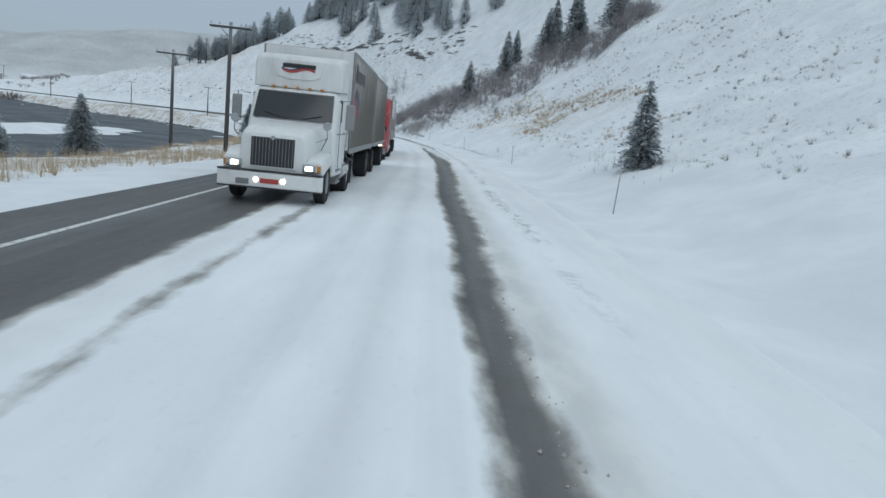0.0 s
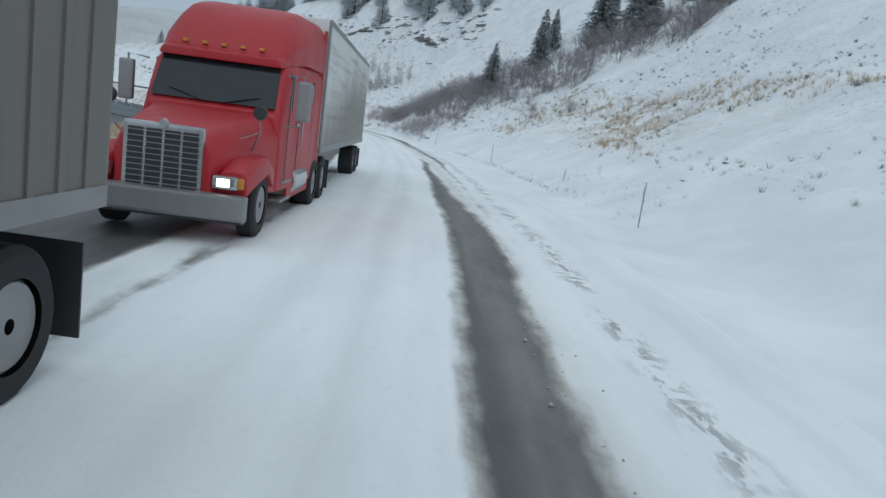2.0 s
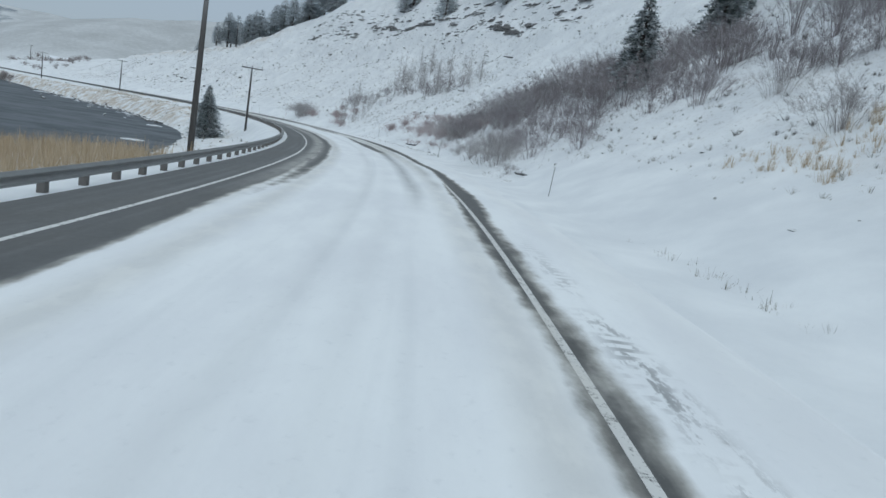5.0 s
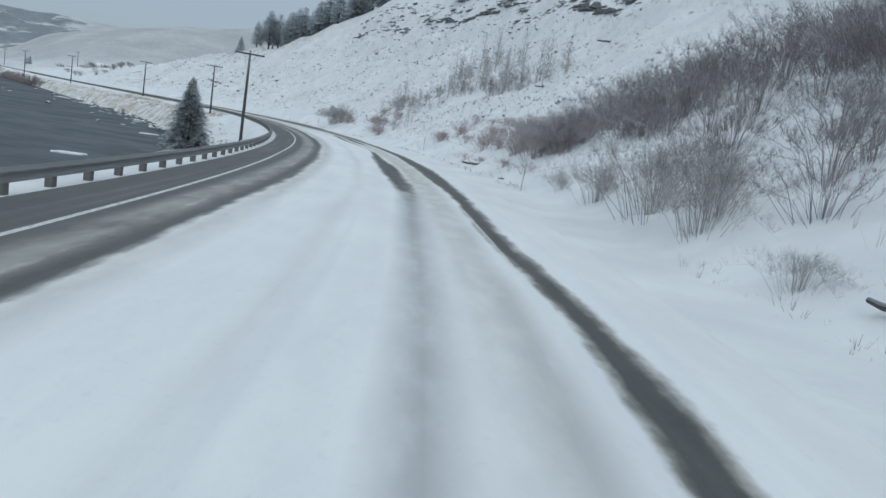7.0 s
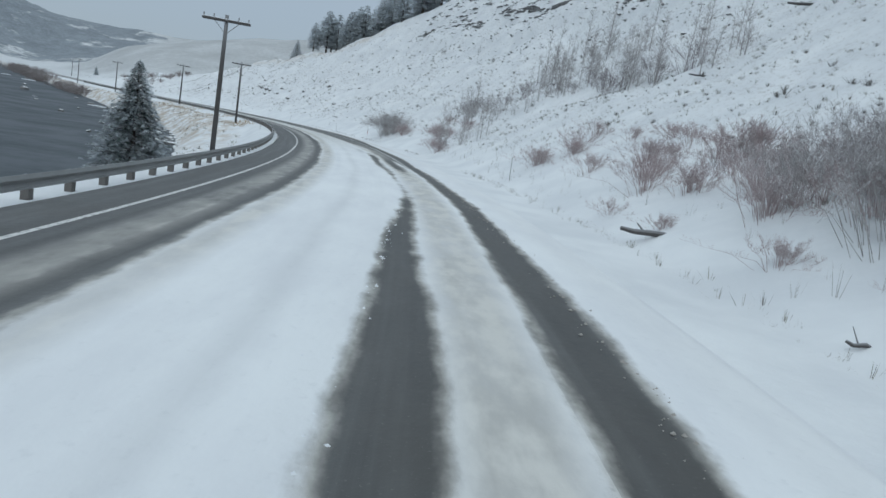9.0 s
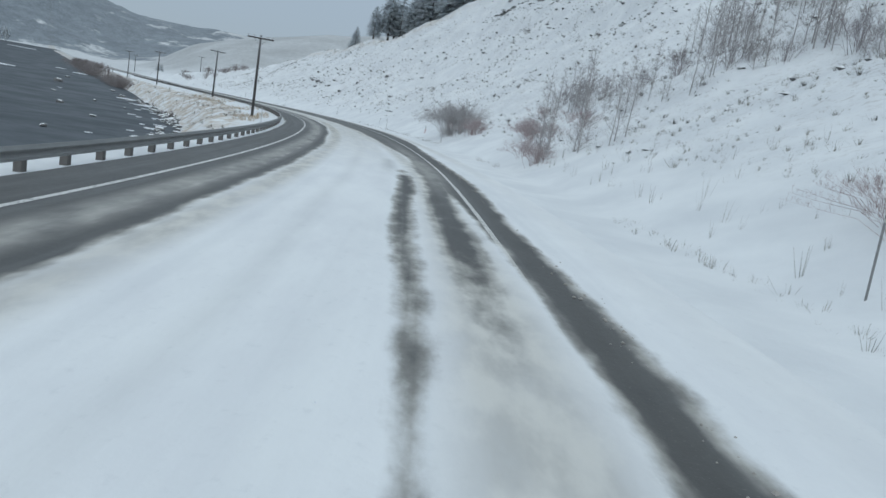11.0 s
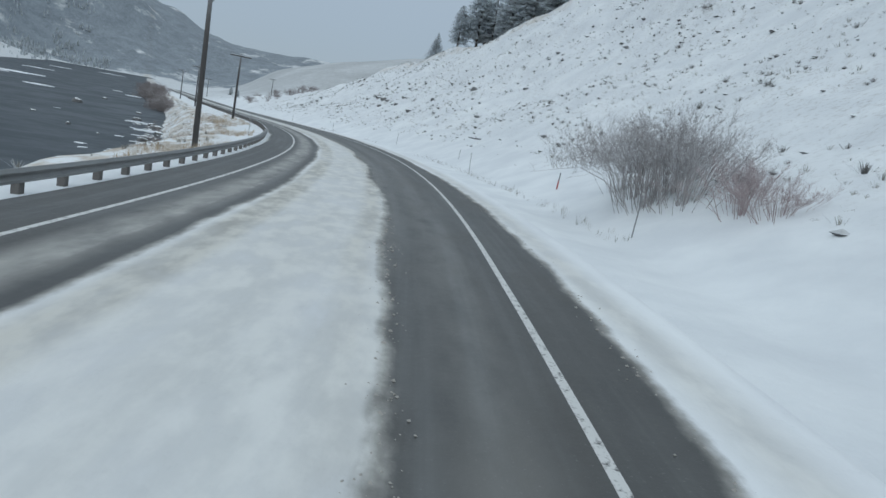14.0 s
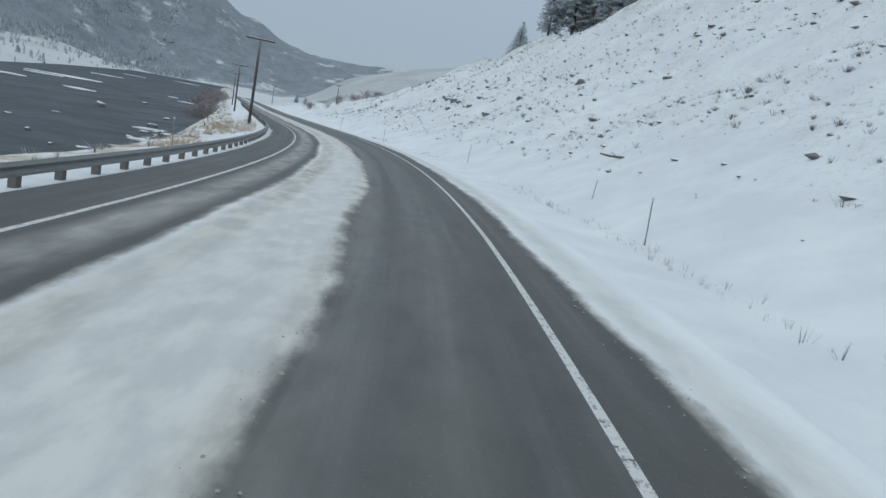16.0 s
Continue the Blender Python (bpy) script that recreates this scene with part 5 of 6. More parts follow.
# ---- delineator posts ----
def delineator(tall=1.4):
    d = thing("delineator_post", Matrix(), "thin steel delineator post with a small round reflector", "road marker", "delineator posts along the verge")
    part("post", box(bmesh.new(), 0, 0, tall / 2 - 0.2, 0.034, 0.022, tall + 0.4, 0.004), M_STEEL, d)
    part("reflector", tube(bmesh.new(), [(0, -0.02, tall - 0.09), (0, -0.032, tall - 0.09)], [0.04, 0.036], 12), M_REFLECT, d)
    return d


M_REFLECT = mat_plain("reflector_white", (0.6, 0.6, 0.58), 0.25)
M_RED = mat_plain("red_paint", (0.42, 0.06, 0.05), 0.5)
model = None
for s, l in [(23.0, -6.5), (51.5, -6.8), (81.0, -6.8), (109.5, -6.9), (142.4, -6.7), (177.4, -7.4), (230.8, -7.1), (258.0, -6.9), (290.0, -7.4), (318, -5.6), (350, -5.7), (224, 8.8), (268, 8.8), (292, 8.8)]:
    x, y, _ = at(s, l)
    m = Matrix.Translation((float(x), float(y), z_at(float(x), float(y)))) @ Euler((0, radians(rng.uniform(-3, 3)), heading(s))).to_matrix().to_4x4()
    if model is None:
        model = delineator()
        model.matrix_world = m
    else:
        copy_thing(model, m)
x, y, _ = at(242.6, -8.0)
stake = thing("marker_stake", Matrix.Translation((float(x), float(y), z_at(float(x), float(y)))) @ Euler((0, radians(3), 0)).to_matrix().to_4x4(), "short red-banded marker stake in the snow", "marker stake")
part("stake", box(bmesh.new(), 0, 0, 0.3, 0.05, 0.03, 1.0, 0.005), M_STEEL, stake)
part("band", box(bmesh.new(), 0, 0, 0.22, 0.056, 0.036, 0.42, 0.005), M_RED, stake, "red painted band")


for s, l, tall in ((266.3, -7.95, 0.85), (65.4, -7.8, 0.5)):
    x, y, _ = at(s, l)
    stake = thing("thin_stake", Matrix.Translation((float(x), float(y), z_at(float(x), float(y)))) @ Euler((0, radians(4), 0)).to_matrix().to_4x4(), "thin dark steel stake standing in the snow", "stake", "stakes on the verge")
    part("stake", tube(bmesh.new(), [(0, 0, -0.3), (0, 0, tall * 0.5), (0.01, 0, tall)], [0.018, 0.018, 0.016], 6), M_STEEL, stake)
    part("cap", tube(bmesh.new(), [(0.01, 0, tall - 0.02), (0.01, 0, tall + 0.015)], [0.024, 0.02], 6), M_SNOW, stake)


# ---- end marker of the guard rail ----
M_YELLOW = mat_plain("marker_yellow", (0.55, 0.36, 0.06), 0.5)
M_BLACK = mat_plain("black_paint", (0.02, 0.02, 0.022), 0.5)
x, y, _ = at(43.6, 7.75)
end = thing("object_marker", Matrix.Translation((float(x), float(y), z_at(float(x), float(y)))) @ Matrix.Rotation(heading(43), 4, "Z"), "yellow and black striped marker board at the rail end", "road sign")
part("post", box(bmesh.new(), 0, 0.05, 0.2, 0.07, 0.05, 1.4, 0.006), M_STEEL, end)
part("board", box(bmesh.new(), 0, 0, 0.55, 0.32, 0.02, 0.85, 0.004), M_YELLOW, end)
for k in range(4):
    part("stripe", box(bmesh.new(), 0, -0.013, 0.27 + 0.2 * k, 0.36, 0.006, 0.085, 0, Euler((0, radians(45), 0)).to_matrix()), M_BLACK, end)


# ---- fallen logs ----
def log_thing(s, l, length, r, turn):
    x, y, _ = at(s, l)
    x, y = float(x), float(y)
    t = thing("fallen_log", Matrix.Translation((x, y, z_at(x, y) + r * 0.7)) @ Matrix.Rotation(heading(s) + turn, 4, "Z"), "weathered fallen log lying in the snow", "log", "fallen logs")
    part("log", tube(bmesh.new(), [(0, -length / 2, 0), (0.04, -length * 0.1, 0.05), (-0.03, length * 0.3, 0.02), (0, length / 2, 0.06)], [r, r * 0.95, r * 0.8, r * 0.6], 9), M_POLE, t)
    part("branch", tube(bmesh.new(), [(0, length * 0.1, 0), (0.25, length * 0.22, 0.25)], [r * 0.4, r * 0.2], 6), M_POLE, t)


log_thing(272.4, -11.2, 2.0, 0.07, 1.2)
log_thing(186.5, -30.5, 3.2, 0.13, 0.9)
log_thing(184.3, -22.0, 2.2, 0.08, 1.0)
log_thing(157.4, -7.35, 1.9, 0.10, 1.5)
log_thing(118.2, -7.6, 1.4, 0.08, 0.35)
log_thing(147.8, -7.0, 0.5, 0.04, 1.3)


# ---- ice and boulders in the river ----
def floe_mesh(seed):
    r = random.Random(seed)
    n = 18
    ring = [(1 + 0.35 * r.uniform(-1, 1)) for _ in range(n)]
    bm = bmesh.new()
    tops, lows = [], []
    for k in range(n):
        a = 2 * math.pi * k / n
        tops.append(bm.verts.new((ring[k] * math.cos(a), 0.6 * ring[k] * math.sin(a), 0.10)))
        lows.append(bm.verts.new((1.08 * ring[k] * math.cos(a), 0.65 * ring[k] * math.sin(a), -0.15)))
    mid = bm.verts.new((0, 0, 0.16))
    for k in range(n):
        bm.faces.new((tops[k], tops[(k + 1) % n], mid))
        bm.faces.new((lows[k], lows[(k + 1) % n], tops[(k + 1) % n], tops[k]))
    me = bpy.data.meshes.new("ice_floe")
    bm.to_mesh(me)
    bm.free()
    me.materials.append(M_SNOW)
    return me


FLOES = [floe_mesh(k) for k in range(4)]
for n, (x, y, size) in enumerate([(-258, 327, 4.0), (-313, 361, 3.0), (-306, 370, 9.0), (-296, 356, 5.0), (-401, 441, 6.0), (-505, 524, 6.0), (-229, 330, 3.8), (-137, 289, 1.6), (-134, 289, 1.0), (-121, 278, 1.9), (-114, 270, 0.6), (-259, 380, 1.6), (-236, 368, 2.0), (-556, 604, 9.0), (-43, 164, 1.2), (-36, 117, 1.4), (-60, 205, 1.2), (-150, 283, 0.5)]):
    o = new("ice_floe", FLOES[n % 4])
    o.matrix_world = Matrix.Translation((x, y, float(water_z(x, y)))) @ Matrix.Rotation(0.7 + rng.uniform(-0.4, 0.4), 4, "Z") @ Matrix.Diagonal((size, size, min(size, 2.0), 1))
    tagged(o, "flat snow-covered ice in the dark river", "ice", "river ice")
for n, (x, y, size) in enumerate([(-173, 303, 1.5), (-138, 271, 0.5), (-121, 265, 0.45), (-111, 262, 0.35), (-160, 308, 0.7), (-142, 293, 0.8), (-132, 285, 0.6), (-108, 246, 0.6), (-90, 235, 0.5), (-200, 330, 0.9), (-75, 215, 0.5)]):
    o = new("river_boulder", ROCKS[(n + 2) % 5])
    o.matrix_world = Matrix.Translation((x, y, float(water_z(x, y)) + 0.15 * size)) @ Matrix.Rotation(rng.uniform(0, 6), 4, "Z") @ Matrix.Scale(size, 4)
    tagged(o, "snow-capped boulder standing in the river", "rock", "river boulders")
# snow-capped stones along the water's edge
for n in range(80):
    s = rng.uniform(236, 345)
    l = float(near_bank(s)) + rng.uniform(-1.8, 0.6)
    x, y, _ = at(s, l)
    k = rng.uniform(0.25, 0.85)
    o = new("shore_stone", ROCKS[n % 5])
    o.matrix_world = Matrix.Translation((float(x), float(y), max(float(water_z(float(x), float(y))), z_at(float(x), float(y))) + 0.1 * k)) @ Matrix.Rotation(rng.uniform(0, 6), 4, "Z") @ Matrix.Scale(k, 4)
    tagged(o, "snow-capped stone at the water's edge", "rock", "stones of the shore")
for n in range(18):
    s = rng.uniform(232, 345)
    x, y, _ = at(s, float(near_bank(s)) + rng.uniform(0.6, 5.0))
    o = new("ice_floe", FLOES[n % 4])
    o.matrix_world = Matrix.Translation((float(x), float(y), float(water_z(float(x), float(y))))) @ Matrix.Rotation(rng.uniform(0, 6.28), 4, "Z") @ Matrix.Diagonal((rng.uniform(0.3, 0.9), rng.uniform(0.4, 1.1), 0.6, 1))
    tagged(o, "flat snow-covered ice in the dark river", "ice", "river ice")


# ---- vehicles ----
M_WHITE = mat_paint("white_truck_paint", (0.72, 0.73, 0.72), (0.32, 0.30, 0.27), 0.45)
M_TRAILER = mat_splashed("grimy_trailer_side", (0.50, 0.485, 0.46), (0.098, 0.086, 0.070), 1.2, 4.3, 0.22)
M_NAVY = mat_plain("navy_paint", (0.03, 0.045, 0.11), 0.5)
M_SMOOTH = mat_splashed("splashed_smooth_trailer", (0.66, 0.665, 0.65), (0.135, 0.122, 0.092), 0.9, 2.8, 0.22, (1, 0.25, 6.0))
M_REDTRUCK = mat_paint("red_truck_paint", (0.40, 0.015, 0.022), (0.20, 0.09, 0.08), 0.3, 0.42)
M_CAR = mat_paint("dark_car_paint", (0.026, 0.023, 0.028), (0.066, 0.062, 0.064), 0.45, 0.42)
M_TYRE = mat_plain("tyre_rubber", (0.022, 0.022, 0.023), 0.85)
M_CHROME = mat_metal("chrome", (0.42, 0.43, 0.44), (0.6, 0.6, 0.6), 0.25, 0.9)
M_DARKGLASS = mat_plain("cab_glass", (0.02, 0.026, 0.03), 0.08)
M_GRILLE = mat_plain("grille_black", (0.03, 0.032, 0.035), 0.5)
M_LAMP = Mat("headlamp_lit", 0.2)
M_LAMP.colour((0.85, 0.84, 0.78))
M_LAMP.b.inputs["Emission Color"].default_value = (1.0, 0.95, 0.82, 1)
M_LAMP.b.inputs["Emission Strength"].default_value = 2.5
M_LAMP = M_LAMP.m
M_AMBER = mat_plain("amber_lens", (0.55, 0.22, 0.03), 0.3)


def loft(bm, sections):
    """Closed rings of equal count joined end to end, capped."""
    rings = [[bm.verts.new(p) for p in ring] for ring in sections]
    n = len(rings[0])
    for a, b in zip(rings, rings[1:]):
        for k in range(n):
            bm.faces.new((a[k], a[(k + 1) % n], b[(k + 1) % n], b[k]))
    bm.faces.new(rings[0][::-1])
    bm.faces.new(rings[-1])
    bmesh.ops.recalc_face_normals(bm, faces=bm.faces)
    return bm


def soft(bm, offset=0.05):
    """Rounds the clear edges of a shell."""
    edges = [e for e in bm.edges if len(e.link_faces) == 2 and e.calc_face_angle(0) > radians(28)]
    bmesh.ops.bevel(bm, geom=edges, offset=offset, segments=3, profile=0.6, affect="EDGES", clamp_overlap=True)
    return bm


def shell(name, bm, material, parent, label="", offset=0.05):
    o = part(name, soft(bm, offset), material, parent, label, smooth=True)
    o.data.set_sharp_from_angle(angle=radians(40))
    return o


def ring(y, w, z0, z1, c=0.12, top=1.0):
    """A rounded upright rectangle at y: half width w, from z0 to z1, its top narrowed."""
    t = w * top
    return [(-w, y, z0), (w, y, z0), (w, y, z1 - 2 * c), (t + (w - t) * 0.2, y, z1 - c * 0.8), (t - c * 0.5, y, z1 - c * 0.15), (t - c * 1.6, y, z1), (-(t - c * 1.6), y, z1), (-(t - c * 0.5), y, z1 - c * 0.15), (-(t + (w - t) * 0.2), y, z1 - c * 0.8), (-w, y, z1 - 2 * c)]


def add_wheel(parent, x, y, r=0.51, w=0.28):
    wh = part("wheel", wheel_mesh(bmesh.new(), x, y, r, r * 0.62, w * 0.9, 0.05), M_STEEL, parent)
    part("tyre", wheel_mesh(bmesh.new(), x, y, r, r, w, r * 0.6), M_TYRE, wh)


def tractor(paint, label, sleeper, m):
    """A conventional truck tractor; its nose at y = 0, its tail toward negative y. The day cab carries a box-shaped wind fairing, the sleeper a swept one."""
    t = thing("semi_truck", m, label, "truck")
    cab_y1 = -2.05 - (1.6 if not sleeper else 3.6)
    if sleeper:
        shell("hood", loft(bmesh.new(), [ring(-0.02, 0.66, 0.60, 1.50, 0.16, 0.90), ring(-0.30, 0.80, 0.6, 1.62, 0.20, 0.86), ring(-0.9, 0.96, 0.6, 1.74, 0.22, 0.84), ring(-1.6, 1.06, 0.6, 1.84, 0.22, 0.86), ring(-2.15, 1.14, 0.6, 1.90, 0.18, 0.92)]), paint, t)
    else:
        shell("hood", loft(bmesh.new(), [ring(-0.02, 0.74, 0.66, 1.62, 0.10, 0.94), ring(-0.20, 0.80, 0.6, 1.72, 0.12, 0.92), ring(-1.0, 0.92, 0.6, 1.84, 0.14, 0.92), ring(-2.15, 1.06, 0.6, 1.95, 0.14, 0.94)]), paint, t)
    shell("cab", loft(bmesh.new(), [ring(-2.0, 1.12, 0.62, 1.88, 0.12, 0.96), ring(-2.08, 1.15, 0.6, 1.96, 0.12, 0.95), ring(-2.50, 1.16, 0.6, 2.74, 0.14, 0.93), ring(-2.95, 1.18, 0.6, 2.86, 0.14, 0.95), ring(cab_y1, 1.2, 0.6, 2.95, 0.14, 0.96)]), paint, t)
    part("windshield", loft(bmesh.new(), [[(-1.02, -2.03, 1.98), (1.02, -2.03, 1.98), (0.98, -2.39, 2.66), (-0.98, -2.39, 2.66)], [(-1.02, -2.14, 2.02), (1.02, -2.14, 2.02), (0.98, -2.52, 2.70), (-0.98, -2.52, 2.70)]]), M_DARKGLASS, t, "dark windshield glass")
    for sx in (-1, 1):
        part("wiper", tube(bmesh.new(), [(sx * 0.15, -2.01, 1.98), (sx * 0.75, -2.09, 2.13)], [0.015, 0.01], 5), M_GRILLE, t)
    if sleeper:
        shell("roof_fairing", loft(bmesh.new(), [ring(-2.42, 0.98, 2.70, 2.86, 0.05, 0.96), ring(-2.62, 1.06, 2.72, 3.12, 0.12, 0.88), ring(-2.9, 1.12, 2.75, 3.42, 0.18, 0.84), ring(-3.3, 1.16, 2.8, 3.66, 0.24, 0.84), ring(-3.9, 1.19, 2.85, 3.80, 0.24, 0.88), ring(cab_y1, 1.2, 2.85, 3.86, 0.20, 0.92)], ), paint, t)
        shell("visor", loft(bmesh.new(), [ring(-2.28, 1.0, 2.66, 2.80, 0.04, 0.97), ring(-2.66, 1.08, 2.70, 2.92, 0.05, 0.95)]), paint, t, "", 0.02)
    else:
        shell("roof_fairing", loft(bmesh.new(), [ring(-2.56, 1.12, 2.78, 3.52, 0.10, 0.97), ring(-2.62, 1.16, 2.78, 3.60, 0.10, 0.97), ring(-3.1, 1.19, 2.8, 3.68, 0.10, 0.97), ring(cab_y1 + 0.1, 1.21, 2.8, 3.72, 0.10, 0.97)]), paint, t)
        plate = part("name_shield", loft(bmesh.new(), [[(-0.62, -2.53, 3.36), (0.62, -2.53, 3.36), (0.56, -2.53, 3.10), (0.3, -2.53, 3.02), (-0.3, -2.53, 3.02), (-0.56, -2.53, 3.10)], [(-0.62, -2.58, 3.36), (0.62, -2.58, 3.36), (0.56, -2.58, 3.10), (0.3, -2.58, 3.02), (-0.3, -2.58, 3.02), (-0.56, -2.58, 3.10)]]), paint, t)
        part("lettering_bar", box(bmesh.new(), 0, -2.520, 3.36, 0.86, 0.012, 0.11, 0.004), M_BLACK, plate, "dark lettering bar")
        wave("wave", plate, lambda u, v: (u * 0.84 - 0.42, -2.516, 3.22 + 0.05 * math.sin(u * 6.3) + 0.06 * v), M_RED, 0.02, "red wave emblem")
        wave("wave_shadow", plate, lambda u, v: (u * 0.84 - 0.38, -2.519, 3.26 + 0.05 * math.sin(u * 6.3) + 0.05 * v), M_NAVY, 0.02, "dark blue wave emblem")
    if sleeper:
        g = part("grille", box(bmesh.new(), 0, -0.02, 1.10, 1.10, 0.10, 1.02, 0.05), M_CHROME, t, "chrome-framed grille in four bays")
        for k in range(4):
            bay = part("grille_bay", box(bmesh.new(), (k - 1.5) * 0.25, 0.025, 1.09, 0.215, 0.03, 0.86, 0.01), M_GRILLE, g)
        for k in range(11):
            part("slat", box(bmesh.new(), 0, 0.043, 0.70 + 0.078 * k, 0.98, 0.010, 0.014), M_STEEL, g)
        part("nose_badge", tube(bmesh.new(), [(0, 0.02, 1.60), (0, 0.06, 1.60)], [0.07, 0.06], 12), M_CHROME, g)
    else:
        g = part("grille", box(bmesh.new(), 0, -0.02, 1.20, 1.08, 0.10, 0.74, 0.03), paint, t)
        part("grille_mesh", box(bmesh.new(), 0, 0.025, 1.20, 1.00, 0.03, 0.66, 0.01), M_GRILLE, g, "dark wire mesh")
        for k in range(13):
            part("slat", box(bmesh.new(), (k - 6) * 0.076, 0.042, 1.20, 0.010, 0.008, 0.64), M_STEEL, g)
        part("nose_badge", tube(bmesh.new(), [(0, 0.03, 1.53), (0, 0.07, 1.53)], [0.055, 0.05], 12), M_CHROME, g)
    bp = part("bumper", box(bmesh.new(), 0, 0.08, 0.56, 2.40, 0.26, 0.36, 0.05), M_WHITE if not sleeper else M_STEEL, t)
    part("bumper_lip", box(bmesh.new(), 0, 0.09, 0.375, 2.38, 0.25, 0.035, 0.01), M_BLACK, bp)
    if not sleeper:
        part("bumper_strip", box(bmesh.new(), 0, 0.09, 0.755, 2.40, 0.27, 0.03, 0.01), M_BLACK, bp)
        part("bumper_plate", box(bmesh.new(), 0, 0.215, 0.54, 0.42, 0.02, 0.11, 0.004), M_RED, bp, "red plate strip on the bumper")
        part("number_plate", box(bmesh.new(), 0.62, 0.215, 0.50, 0.30, 0.015, 0.13, 0.004), M_STEEL, bp)
    for sx in (-1, 1):
        if not sleeper:
            part("fog_light", tube(bmesh.new(), [(sx * 0.31, 0.20, 0.56), (sx * 0.31, 0.23, 0.56)], [0.065, 0.06], 12), M_LAMP, bp, "lit round fog lamp")
        shell("fender", loft(bmesh.new(), [ring(-0.08, 0.20, 0.70, 1.06, 0.08, 0.9), ring(-0.5, 0.25, 0.85, 1.22, 0.10, 0.9), ring(-1.2, 0.26, 0.98, 1.26, 0.08, 0.9), ring(-1.75, 0.22, 0.72, 1.05, 0.06, 0.9)]), paint, t).location.x = sx * 0.95
        hl = part("headlight", box(bmesh.new(), sx * 0.88, -0.02, 0.90, 0.36, 0.16, 0.19, 0.05), M_CHROME, t)
        part("lens", box(bmesh.new(), sx * 0.86, 0.068, 0.90, 0.17, 0.02, 0.11, 0.02), M_LAMP, hl, "lit headlamp lens")
        part("turn_light", box(bmesh.new(), sx * 1.08, -0.03, 0.90, 0.08, 0.12, 0.15, 0.02), M_AMBER, t)
        mi = part("mirror_arm", tube(bmesh.new(), [(sx * 1.15, -2.25, 2.55), (sx * 1.45, -2.15, 2.58), (sx * 1.45, -2.15, 1.75), (sx * 1.15, -2.2, 1.7)], [0.018] * 4, 6), M_STEEL, t)
        part("mirror", box(bmesh.new(), sx * 1.47, -2.16, 2.16, 0.24, 0.12, 0.66, 0.05), M_STEEL, mi)
        ha = part("hood_mirror_arm", tube(bmesh.new(), [(sx * 0.95, -1.0, 1.30), (sx * 1.12, -0.75, 1.62), (sx * 1.10, -0.72, 1.86)], [0.014] * 3, 6), M_STEEL, t)
        part("hood_mirror_brace", tube(bmesh.new(), [(sx * 0.90, -0.5, 1.50), (sx * 1.12, -0.75, 1.62), (sx * 0.98, -1.35, 1.55)], [0.010] * 3, 5), M_STEEL, t)
        part("hood_mirror", tube(bmesh.new(), [(sx * 1.10, -0.70, 1.90), (sx * 1.10, -0.76, 1.90), (sx * 1.10, -0.82, 1.90)], [0.10, 0.11, 0.05], 14), M_CHROME if not sleeper else M_GRILLE, ha)
        wd = part("side_window", box(bmesh.new(), sx * 1.150, -2.92, 2.30, 0.05, 0.66, 0.60, 0.02), M_DARKGLASS, t)
        part("window_post", box(bmesh.new(), sx * 1.165, -2.72, 2.30, 0.035, 0.03, 0.60), M_GRILLE, wd)
        for y in (-2.45, -3.42):
            part("door_seam", box(bmesh.new(), sx * 1.188, y, 1.45, 0.012, 0.015, 1.5), M_GRILLE, t)
        part("door_handle", box(bmesh.new(), sx * 1.20, -3.25, 1.75, 0.03, 0.16, 0.05, 0.01), M_CHROME, t)
        part("grab_bar", tube(bmesh.new(), [(sx * 1.20, -3.55, 1.3), (sx * 1.24, -3.55, 1.4), (sx * 1.24, -3.55, 2.3), (sx * 1.20, -3.55, 2.4)], [0.016] * 4, 6), M_CHROME, t)
        if sleeper:
            part("sleeper_window", box(bmesh.new(), sx * 1.185, -4.55, 2.38, 0.05, 0.24, 0.42, 0.05), M_DARKGLASS, t)
            part("side_extender", box(bmesh.new(), sx * 1.17, cab_y1 - 0.2, 2.25, 0.05, 0.42, 3.0, 0.02), paint, t)
            part("side_skirt", box(bmesh.new(), sx * 1.14, -4.0, 0.62, 0.06, 2.2, 0.45, 0.02), paint, t)
        for z in (0.42, 0.75):
            part("step", box(bmesh.new(), sx * 1.08, -2.75, z, 0.22, 0.85, 0.06, 0.02), M_STEEL, t)
        part("fuel_tank", tube(bmesh.new(), [(sx * 0.95, -3.3, 0.70), (sx * 0.95, -3.34, 0.70), (sx * 0.95, -4.5, 0.70), (sx * 0.95, -4.54, 0.70)], [0.27, 0.31, 0.31, 0.27], 16), M_CHROME, t)
        if not sleeper:
            part("exhaust_pipe", tube(bmesh.new(), [(sx * 1.02, cab_y1 - 0.12, 0.9), (sx * 1.02, cab_y1 - 0.12, 3.5)], [0.07, 0.07], 10), M_CHROME, t)
        add_wheel(t, sx * 1.02, -1.0)
        for y in ((-5.6, -6.9) if sleeper else (-4.55,)):
            add_wheel(t, sx * 0.98, y, 0.51, 0.5)
            part("mud_flap", box(bmesh.new(), sx * 0.95, y - 0.72, 0.55, 0.6, 0.02, 0.7), M_GRILLE, t)
    for k in range(5):
        part("roof_light", box(bmesh.new(), (k - 2) * 0.32, -2.50 if not sleeper else -2.44, 2.80 if not sleeper else 2.93, 0.09, 0.08, 0.05, 0.015), M_AMBER, t)
    part("frame", box(bmesh.new(), 0, -4.4 if not sleeper else -4.9, 0.8, 0.85, 5.2 if not sleeper else 6.2, 0.26, 0.02), M_GRILLE, t)
    return t


